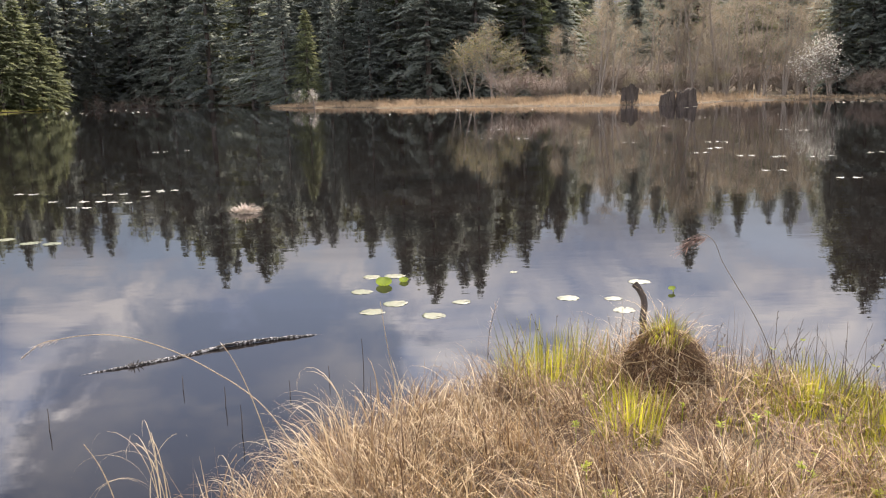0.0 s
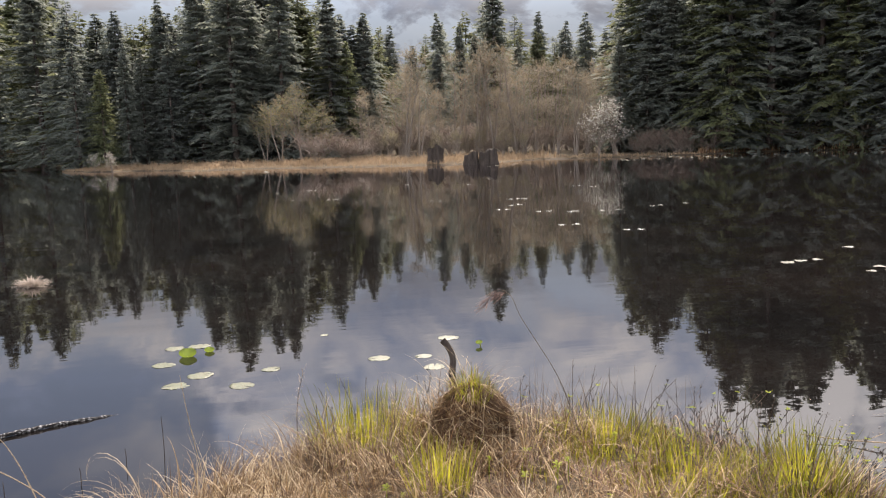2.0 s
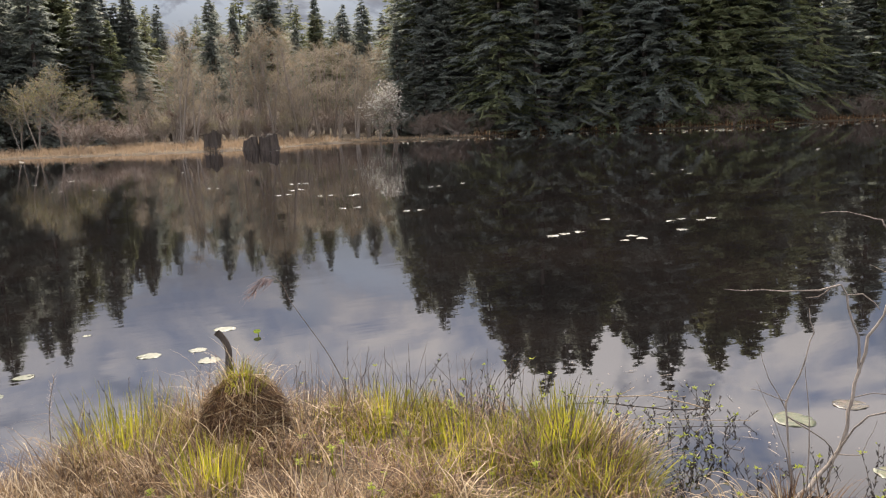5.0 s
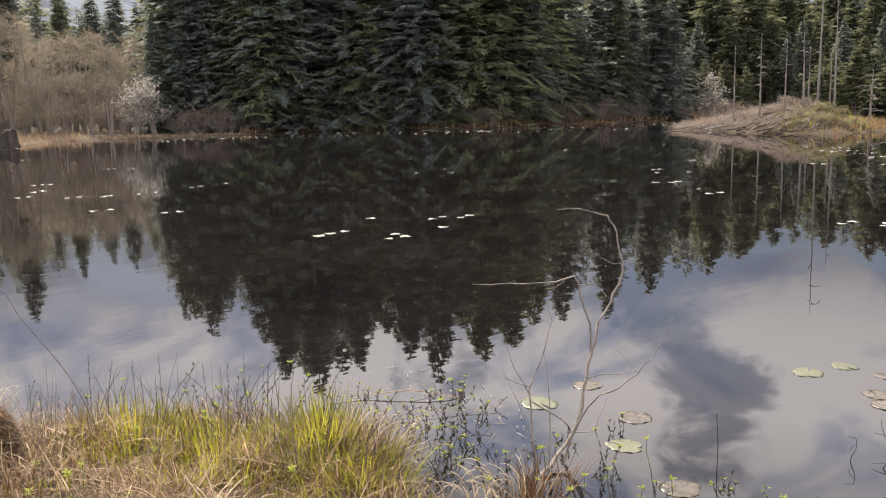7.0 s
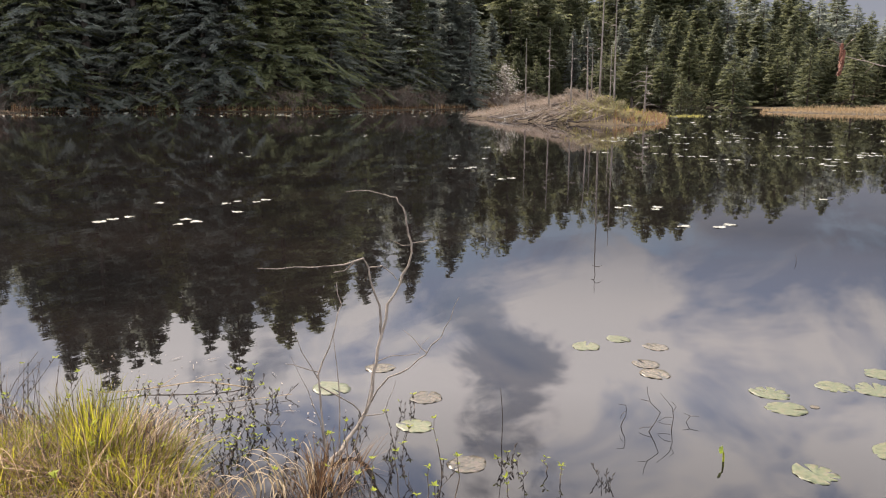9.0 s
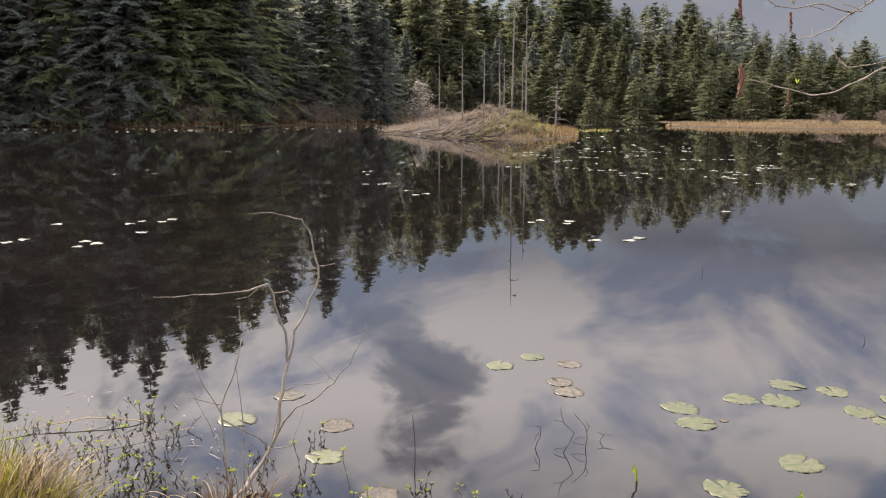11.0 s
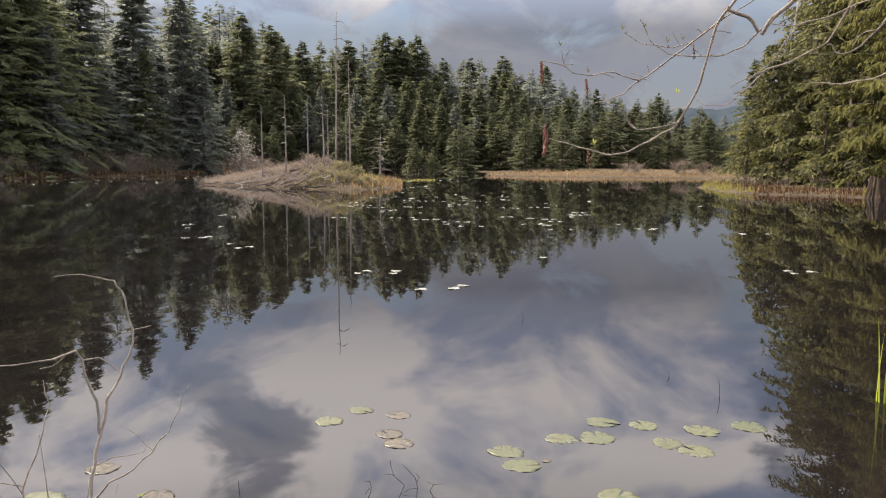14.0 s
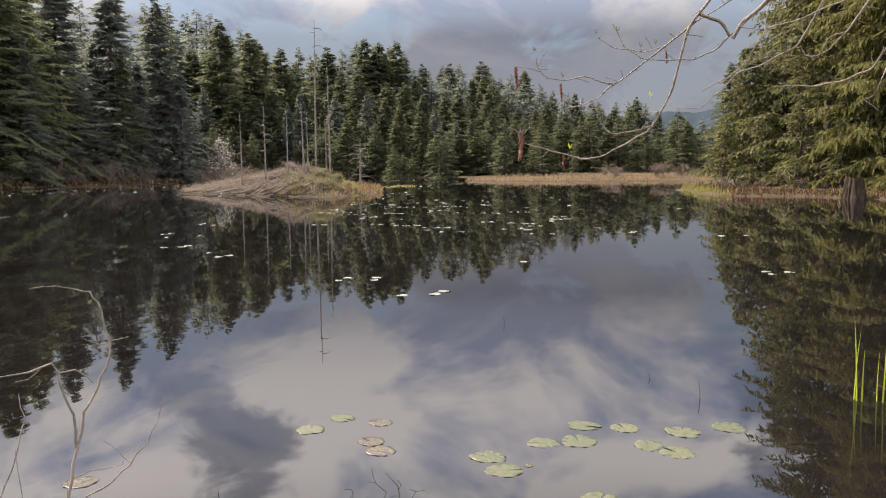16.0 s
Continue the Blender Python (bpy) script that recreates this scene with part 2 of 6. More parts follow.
PAD = pad_material("lily_pad", ((0.36, (0.042, 0.052, 0.022)), (0.48, (0.085, 0.096, 0.042)), (0.60, (0.125, 0.105, 0.06))), 0.42)
PAD_BROWN = pad_material("old_lily_pad", ((0.36, (0.045, 0.036, 0.027)), (0.48, (0.085, 0.075, 0.043)), (0.6, (0.125, 0.092, 0.068))), 0.26)
# pale base colour paints in the sky's sheen on far pads
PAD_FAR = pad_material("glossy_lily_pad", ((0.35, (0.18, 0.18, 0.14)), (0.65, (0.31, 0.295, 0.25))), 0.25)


# ---------------------------------------------------------------- mesh helpers
class Geo:
    """Vertices and faces gathered for one mesh."""

    def __init__(self):
        self.v, self.f = [], []

    def add(self, verts, faces):
        k = len(self.v)
        self.v.extend(tuple(p) for p in verts)
        self.f.extend(tuple(i + k for i in f) for f in faces)

    def tube(self, points, radii, sides=6, cap=True):
        pts = [Vector(p) for p in points]
        k = len(self.v)
        for i, p in enumerate(pts):
            t = (pts[min(i + 1, len(pts) - 1)] - pts[max(i - 1, 0)])
            t = t.normalized() if t.length > 1e-9 else Vector((0, 0, 1))
            a = t.cross(Vector((0, 0, 1)) if abs(t.z) < 0.95 else Vector((1, 0, 0))).normalized()
            b = t.cross(a)
            for s in range(sides):
                w = 2 * math.pi * s / sides
                self.v.append(tuple(p + (a * math.cos(w) + b * math.sin(w)) * radii[i]))
        for i in range(len(pts) - 1):
            for s in range(sides):
                q = (s + 1) % sides
                self.f.append((k + i * sides + s, k + i * sides + q, k + (i + 1) * sides + q, k + (i + 1) * sides + s))
        if cap:
            self.f.append(tuple(k + s for s in range(sides))[::-1])
            self.f.append(tuple(k + (len(pts) - 1) * sides + s for s in range(sides)))

    def leaf(self, base, tip, width, bend=0.0):
        """A folded diamond from base to tip."""
        base, tip = Vector(base), Vector(tip)
        d = tip - base
        side = d.cross(Vector((0, 0, 1)))
        side = side.normalized() * width * 0.5 if side.length > 1e-6 else Vector((width * 0.5, 0, 0))
        mid = base + d * 0.45 + Vector((0, 0, bend))
        k = len(self.v)
        drop = Vector((0, 0, -0.25 * width))
        self.v += [tuple(base), tuple(mid + side + drop), tuple(tip), tuple(mid - side + drop)]
        self.f += [(k, k + 1, k + 2), (k, k + 2, k + 3)]

    def spray(self, base, tip, width, rng):
        """A flat needle spray turned by chance about its length."""
        d = tip - base
        side = d.cross(Vector((rng.uniform(-1, 1), rng.uniform(-1, 1), rng.uniform(0.1, 1.1))))
        side = side.normalized() * width * 0.5 if side.length > 1e-6 else Vector((width * 0.5, 0, 0))
        mid = base + d * rng.uniform(0.2, 0.55)
        k = len(self.v)
        self.v += [tuple(base - side * 0.7), tuple(tip), tuple(mid + side * 1.3)]
        self.f.append((k, k + 1, k + 2))

    def mesh(self, name, mat, smooth=False):
        me = bpy.data.meshes.new(name)
        me.from_pydata(self.v, [], self.f)
        me.materials.append(mat)
        if smooth:
            me.polygons.foreach_set("use_smooth", [True] * len(me.polygons))
        me.update()
        return me


def part(name, geo, mat, parent=None, label="", smooth=False):
    me = geo.mesh(name, mat, smooth) if isinstance(geo, Geo) else geo
    ob = new(name, me)
    if parent is not None:
        ob.parent = parent
    return tagged(ob, label)


def blades(name, mat, roots, heights, leans, azims, widths, bends, segs=4, power=1.5):
    """Grass as one mesh: bent, tapering strips. All arguments are arrays of one length."""
    roots = np.asarray(roots, float)
    cnt = len(roots)
    s = np.linspace(0, 1, segs + 1)
    d = np.stack([np.cos(azims), np.sin(azims), np.zeros(cnt)], 1)
    side = np.stack([-np.sin(azims), np.cos(azims), np.zeros(cnt)], 1)
    # angle from upright grows from root to tip
    ang = leans[:, None] + bends[:, None] * s[None, :] ** power
    step = heights[:, None] / segs
    out = np.concatenate([np.zeros((cnt, 1)), np.cumsum(np.sin(ang[:, :-1]) * step, 1)], 1)
    up = np.concatenate([np.zeros((cnt, 1)), np.cumsum(np.cos(ang[:, :-1]) * step, 1)], 1)
    mid = roots[:, None, :] + d[:, None, :] * out[:, :, None]
    mid[:, :, 2] += up
    w = widths[:, None] * (1 - s[None, :] ** 1.6 * 0.92) * 0.5
    a, b = mid - side[:, None, :] * w[:, :, None], mid + side[:, None, :] * w[:, :, None]
    v = np.stack([a, b], 2).reshape(-1, 3)
    n = (segs + 1) * 2
    quad = np.array([[2 * i, 2 * i + 1, 2 * i + 3, 2 * i + 2] for i in range(segs)])
    f = (np.arange(cnt)[:, None, None] * n + quad[None]).reshape(-1, 4)
    me = bpy.data.meshes.new(name)
    me.vertices.add(len(v))
    me.vertices.foreach_set("co", v.ravel())
    me.loops.add(f.size)
    me.loops.foreach_set("vertex_index", f.ravel())
    me.polygons.add(len(f))
    me.polygons.foreach_set("loop_start", np.arange(0, f.size, 4))
    me.polygons.foreach_set("use_smooth", np.ones(len(f), bool))
    me.materials.append(mat)
    me.update(calc_edges=True)
    return me


# ---------------------------------------------------------------- ground and water
SHORE = [(-8, -2), (-2.2, 1.0), (-1.1, 2.4), (-0.72, 3.2), (-0.45, 3.9), (0.1, 4.45), (0.8, 4.75), (1.5, 4.85), (2.15, 4.4), (2.5, 3.85), (2.66, 3.3),
         (2.52, 2.75), (2.2, 2.0), (1.9, 1.2), (1.7, 0.4), (1.9, -1.6), (5, -4.4), (20, -9), (40, -13), (43.5, -11),
         (46.7, -8.6), (48.6, -6.9), (49.2, -4), (50.9, -2.3), (61.8, -0.8), (75, -4), (91, -4), (95, -1.6), (95.6, 10.5), (99.8, 23.7)]
SHORE += [(104, 24), (115, 12), (124, 6), (136, 36), (131, 47), (112, 57), (91, 60), (84.8, 59.6), (72, 62), (63.5, 62), (59.3, 71.4), (55, 75.9), (50.9, 80),
          (42.5, 77), (37.3, 78.6), (32, 80), (27.7, 82.5), (19.8, 73.2), (14, 76), (9.3, 78.2), (4.4, 82.6), (-1, 88), (-6.3, 87), (-13, 98), (-20, 102), (-24, 110),
          (-31, 134), (-54, 157), (-76, 172), (-66, 140), (-68, 126), (-95, 95), (-110, 50), (-60, -5), (-20, -10)]
ISLAND = [(58.5, 37), (53.3, 29.5), (49.6, 23.4), (48.9, 20), (52, 18.6), (60, 20.6), (68.5, 24.0), (72, 27.5), (68, 33), (63, 37.5)]
S_ARR, I_ARR = np.array(SHORE, float), np.array(ISLAND, float)


def signed(px, py, poly):
    """Distance to the outline of poly: positive inside."""
    best = np.full(px.shape, 1e9)
    inside = np.zeros(px.shape, bool)
    for (x0, y0), (x1, y1) in zip(poly, np.roll(poly, -1, 0)):
        ex, ey = x1 - x0, y1 - y0
        t = np.clip(((px - x0) * ex + (py - y0) * ey) / (ex * ex + ey * ey), 0, 1)
        best = np.minimum(best, np.hypot(px - x0 - t * ex, py - y0 - t * ey))
        cross = (y0 > py) != (y1 > py)
        with np.errstate(divide="ignore", invalid="ignore"):
            inside ^= cross & (px < ex * (py - y0) / (ey if ey else 1e-12) + x0)
    return np.where(inside, best, -best)


def height(px, py):
    """The ground's height: lake bed, banks, island and the slopes behind."""
    px, py = np.asarray(px, float), np.asarray(py, float)
    inland = -signed(px, py, S_ARR)
    isle = signed(px, py, I_ARR)
    r = np.hypot(px, py)
    az = np.degrees(np.arctan2(px, py))
    hill = np.clip(np.minimum((az - 54) / 10, (93 - az) / 9), 0, 1)
    soft = np.clip((az - 60) / 30, 0, 1)
    near = np.clip((12 - r) / 6, 0, 1)
    land = 0.10 + 0.30 * (1 - np.exp(-np.maximum(inland, 0) / 6)) + 0.02 * np.clip(inland - 12, 0, 200) + hill * (0.15 - 0.08 * soft) * np.clip(inland - 6, 0, 90)
    land = land * (1 - near) + near * (0.04 + 0.22 * (1 - np.exp(-np.maximum(inland, 0) / 0.7)))
    bed = -np.minimum(2.5, np.maximum(-inland, 0) * 0.22 + 0.02)
    z = np.where(inland > 0, land, bed)
    crest = np.interp(az, [56, 58, 60, 62, 64, 65.4, 66.6, 67.6, 69.5, 72], [0.12, 0.40, 0.70, 1.00, 1.35, 1.60, 1.35, 0.80, 0.50, 0.25])
    mound = 0.06 + crest * (1 - np.exp(-np.maximum(isle, 0) / 2.2)) * (1 + 0.10 * np.sin(px * 2.1) * np.sin(py * 1.7))
    z = np.where(isle > 0, mound, np.maximum(z, np.where(isle > -6, isle * 0.25, -9)))
    bump = 0.5 * np.sin(px * 0.31 + 1.3) * np.sin(py * 0.27) + 0.5 * np.sin(px * 0.11 - py * 0.13)
    return z + np.where(inland > 5, 0.35 * bump * np.clip((inland - 5) / 20, 0, 1), 0)


def build_ground():
    rings = np.concatenate([np.linspace(0.02, 8, 50), np.geomspace(8.25, 3500, 150)])
    turns = 260
    a = np.linspace(0, 2 * np.pi, turns, endpoint=False)
    px, py = np.outer(rings, np.sin(a)) + 0.5, np.outer(rings, np.cos(a)) + 0.5
    pz = height(px, py)
    v = np.stack([px, py, pz], 2).reshape(-1, 3)
    i, j = np.meshgrid(np.arange(len(rings) - 1), np.arange(turns), indexing="ij")
    q = (j + 1) % turns
    f = np.stack([i * turns + j, (i + 1) * turns + j, (i + 1) * turns + q, i * turns + q], 2).reshape(-1, 4)[:, ::-1]
    me = bpy.data.meshes.new("ground")
    me.from_pydata(v.tolist(), [], f.tolist())
    me.polygons.foreach_set("use_smooth", [True] * len(me.polygons))
    me.materials.append(GROUND)
    tagged(new("ground", me), "brown earth bank, lake bed and forest floor", "ground", kind="structure")


build_ground()


def build_water():
    lo, hi = S_ARR.min(0) - 1, S_ARR.max(0) + 1
    g = Geo()
    g.add([(lo[0], lo[1], 0), (hi[0], lo[1], 0), (hi[0], hi[1], 0), (lo[0], hi[1], 0)], [(0, 1, 2, 3)])
    tagged(part("water", g, WATER), "still dark lake water mirroring trees and clouds", "water", kind="structure")


build_water()


def ground_z(x, y):
    return float(height(np.array([x]), np.array([y]))[0])


def polar(az, d):
    return d * math.sin(radians(az)), d * math.cos(radians(az))


# ---------------------------------------------------------------- trees
def conifer(name, seed, tall, reach, bare, whorl, per, sprays, mat, droop, lift, label, slim=0.8, spray=1.0, gap=0.10, hang=0.6):
    """A conifer with trunk and crown: branches in loose whorls, each set with flat drooping sprays."""
    rng = random.Random(seed)
    root = new(name)
    trunk = Geo()
    lean = (rng.uniform(-0.01, 0.01) * tall, rng.uniform(-0.01, 0.01) * tall)
    base = 0.011 * tall + 0.05
    hs = (-0.04, 0.0, 0.03, 0.15, 0.4, 0.7, 0.9, 0.985)
    trunk.tube([(lean[0] * h * h, lean[1] * h * h, h * tall) for h in hs],
               [base * (1.5 if h <= 0 else (1 - h) ** 0.9 + 0.02) for h in hs], 7)
    part("trunk", trunk, BARK, root, smooth=True)
    crown = Geo()
    z = bare * tall
    while z < 0.985 * tall:
        u = (z - bare * tall) / (tall * (1 - bare))
        prof = reach * ((1 - u) ** slim) * (0.55 + 0.45 * min(1, u * 4 + 0.25))
        for _ in range(per if u < 0.85 else max(3, per - 1)):
            if rng.random() < gap:
                continue
            w = rng.uniform(0, 2 * math.pi)
            ln = max(0.3, prof * rng.uniform(0.5, 1.15))
            o = Vector((math.cos(w), math.sin(w), 0))
            sd = Vector((-o.y, o.x, 0))
            h = z + rng.uniform(-1.2, 1.2) * whorl
            rise = lift * rng.uniform(0.5, 1.3) + 0.35 * u
            sag = droop * rng.uniform(0.3, 1.5)

            def along(s):
                return o * (ln * s) + Vector((lean[0] * u, lean[1] * u, h + ln * (rise * s - sag * s * s)))
            count = max(2, int(sprays * (0.45 + 0.55 * (1 - u))))
            for k in range(count):
                s = 0.16 + 0.84 * (k + rng.random() * 0.6) / count
                p = along(min(1.0, s))
                size = min(spray, 0.24 + 0.42 * ln) * (1.25 - 0.55 * s) * rng.uniform(0.75, 1.2)
                for sg in (-1, 1):
                    if rng.random() < 0.12:
                        continue
                    tip = p + o * size * rng.uniform(0.35, 0.8) + sd * sg * size * rng.uniform(0.6, 1.05) + Vector((0, 0, -size * rng.uniform(0.1, hang)))
                    crown.spray(p, tip, size * rng.uniform(0.28, 0.55), rng)
            crown.spray(along(0.8), along(1.1), 0.05 * ln + 0.08, rng)
        z += whorl * rng.uniform(0.75, 1.25) * (1.0 - 0.45 * u)
    top = Vector((lean[0], lean[1], tall))
    crown.leaf(top - Vector((0, 0, tall * 0.05)), top + Vector((0.02, 0.0, 0)), 0.16)
    part("crown", crown, mat, root)
    return tagged(root, label, "tree", "lakeside conifers")


FIR_LABEL = "tall dark green fir standing in the lakeside forest"
CEDAR_LABEL = "drooping yellow-green cedar at the forest edge"
PINE_LABEL = "slim mid-green conifer with a bare lower trunk on the slope"
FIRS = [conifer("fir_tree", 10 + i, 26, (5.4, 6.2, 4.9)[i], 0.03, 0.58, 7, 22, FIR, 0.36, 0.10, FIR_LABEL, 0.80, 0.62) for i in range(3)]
CEDARS = [conifer("cedar_tree", 30 + i, 24, (6.0, 5.4)[i], 0.02, 0.56, 7, 22, CEDAR, 0.42, 0.10, CEDAR_LABEL, 0.74, 0.60) for i in range(2)]
PINES = [conifer("hillside_conifer", 40 + i, 22, (5.2, 5.8, 4.8)[i], (0.16, 0.08, 0.22)[i], 0.56, 7, 17, PINE, 0.30, 0.16, PINE_LABEL, 0.80, 0.70) for i in range(3)]
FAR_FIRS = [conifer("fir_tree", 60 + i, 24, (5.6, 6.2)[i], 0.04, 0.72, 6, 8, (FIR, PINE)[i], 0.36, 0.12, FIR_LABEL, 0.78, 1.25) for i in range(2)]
SOURCES = {}
for fam in (FIRS, CEDARS, PINES, FAR_FIRS):
    for t in fam:
        SOURCES[t.name] = {id(FIRS): 26, id(CEDARS): 24, id(PINES): 22, id(FAR_FIRS): 24}[id(fam)]
USED = set()
tree_rng = random.Random(5)


def plant(fam, x, y, tall, wide=1.0):
    """Stands a tree of the family at (x, y), that many metres tall."""
    src = tree_rng.choice(fam)
    k = tall / SOURCES[src.name]
    wide *= tree_rng.uniform(0.95, 1.3)
    m = pose(x, y, ground_z(x, y) - 0.1, 0, 0, tree_rng.uniform(0, 360)) @ Matrix.Diagonal((k * wide, k * wide, k, 1))
    if src.name in USED:
        return copy_thing(src, m @ Matrix.Diagonal((*(1 / s for s in src.scale), 1)))
    USED.add(src.name)
    src.matrix_basis = m
    return src


# highest trees: azimuth, distance, and elevation of the mirrored top
PEAKS_A = [(-33, 165, 10.2), (-30.5, 160, 9.8), (-28, 158, 10.4), (-24.5, 172, 9.9), (-23.2, 175, 10.0), (-18.6, 165, 10.5), (-16.2, 150, 12.7), (-13.4, 140, 12.6),
           (-8.8, 122, 10.6), (-6.1, 118, 11.4), (-3.8, 116, 13.1), (-1.8, 112, 14.7), (1.4, 112, 14.2), (4.6, 115, 12.1), (7.0, 122, 10.5)]
PEAKS_B = [(8.7, 160, 9.3), (10.2, 165, 7.9), (11.9, 158, 10.0), (15.7, 152, 12.3), (18.7, 160, 9.8), (20.5, 165, 9.1), (21.8, 160, 9.6), (23.1, 165, 8.5),
           (24.8, 104, 13.2), (26.5, 100, 14.4), (29.7, 97, 15.2), (31.1, 96, 17.9), (33.4, 97, 18.8), (36.3, 97, 17.5), (39.9, 97, 17.1), (41.9, 95, 18.5), (45.1, 96, 17.2)]
PEAKS_C = [(46.8, 98, 16.3), (48.6, 103, 14.7), (50.7, 108, 14.3), (53.8, 112, 14.1), (56.5, 116, 12.4), (60.5, 150, 10.9), (62.3, 155, 10.2), (64.3, 170, 9.1), (67.3, 175, 9.2),
           (69.8, 180, 9.7), (70.8, 180, 9.4), (72.0, 182, 9.5), (73.7, 195, 8.0), (75.6, 195, 8.0), (77.7, 200, 8.1), (80.6, 200, 7.4), (84, 190, 5.9), (88, 185, 5.6), (91, 180, 4.2)]
PROFILE = sorted((a, e) for a, _, e in PEAKS_A + PEAKS_B + PEAKS_C)


def skyline(az):
    return float(np.interp(az, [p[0] for p in PROFILE], [p[1] for p in PROFILE]))


def tall_for(az, d, el):
    x, y = polar(az, d)
    return d * math.tan(radians(el)) - 1.8 - ground_z(x, y)


for az, d, el in PEAKS_A + PEAKS_B + PEAKS_C:
    x, y = polar(az, d)
    plant(PINES if az > 58 else CEDARS if 45 < az < 49 else FIRS, x, y, max(6, tall_for(az, d, el)), 1.25 if az > 24 else 1.05)


def row(a0, a1, step, d0, d1, lo, hi, fams, wide=1.0):
    """A loose row of trees that stays below the skyline."""
    a = a0
    while a < a1:
        d = tree_rng.uniform(d0, d1)
        x, y = polar(a, d)
        t = tall_for(a, d, skyline(a)) * tree_rng.uniform(lo, hi)
        if t > 4 and float(-signed(np.array([x]), np.array([y]), S_ARR)[0]) > 1.5:
            plant(tree_rng.choice(fams), x, y, t, wide)
        a += step * tree_rng.uniform(0.7, 1.3)


row(-36, -12, 1.3, 160, 172, 0.66, 0.9, [FIRS, CEDARS])
row(-36, -12, 0.8, 176, 190, 0.82, 0.97, [FAR_FIRS], 1.3)
row(-36, -12, 2.0, 192, 205, 0.80, 0.97, [FAR_FIRS], 1.15)
row(-34, -12, 1.5, 166, 178, 0.82, 0.98, [FIRS])
row(-13, 8, 1.4, 112, 120, 0.60, 0.88, [FIRS, FIRS, CEDARS])
row(-13, 8, 0.8, 122, 134, 0.80, 0.97, [FAR_FIRS, FIRS], 1.3)
row(-13, 8, 1.6, 136, 150, 0.80, 0.97, [FAR_FIRS], 1.15)
row(7, 25, 1.4, 150, 162, 0.62, 0.86, [FIRS, PINES])
row(7, 25, 1.2, 166, 180, 0.75, 0.95, [FAR_FIRS], 1.1)
row(7, 26, 1.5, 182, 196, 0.78, 0.95, [FAR_FIRS], 1.15)
row(24, 51, 1.6, 93, 99, 0.55, 0.88, [FIRS, CEDARS], 1.15)
row(25.5, 47, 1.15, 99, 107, 0.80, 0.98, [FIRS, FIRS, CEDARS], 1.2)
row(24, 57, 1.7, 128, 142, 0.74, 0.94, [FAR_FIRS], 1.15)
row(48, 58, 1.3, 107, 118, 0.55, 0.85, [FIRS, CEDARS])
row(56.5, 92, 1.15, 143, 152, 0.42, 0.66, [PINES, PINES, FIRS], 1.3)
row(56.5, 92, 1.0, 155, 168, 0.58, 0.80, [PINES], 1.35)
row(56.5, 92, 0.9, 172, 190, 0.74, 0.95, [PINES, FAR_FIRS], 1.35)
row(56.5, 93, 0.9, 195, 215, 0.80, 0.97, [FAR_FIRS], 1.35)


for k in range(58):
    az = 56 + k * 0.63
    plant(FAR_FIRS[1:] if k % 4 else PINES, *polar(az, tree_rng.uniform(134, 147)), tree_rng.uniform(4.5, 10), 1.5)

# the lit trees over the lawn and those on the near bank beside the marsh
for az, d, t in [(-33, 152, 24), (-31.2, 150, 22), (-29.6, 151, 21), (-28.4, 150, 17), (-27.4, 152, 18), (-26.2, 154, 14), (-25.4, 157, 12), (-30.4, 149, 14)]:
    plant(CEDARS, *polar(az, d), t, 1.25)


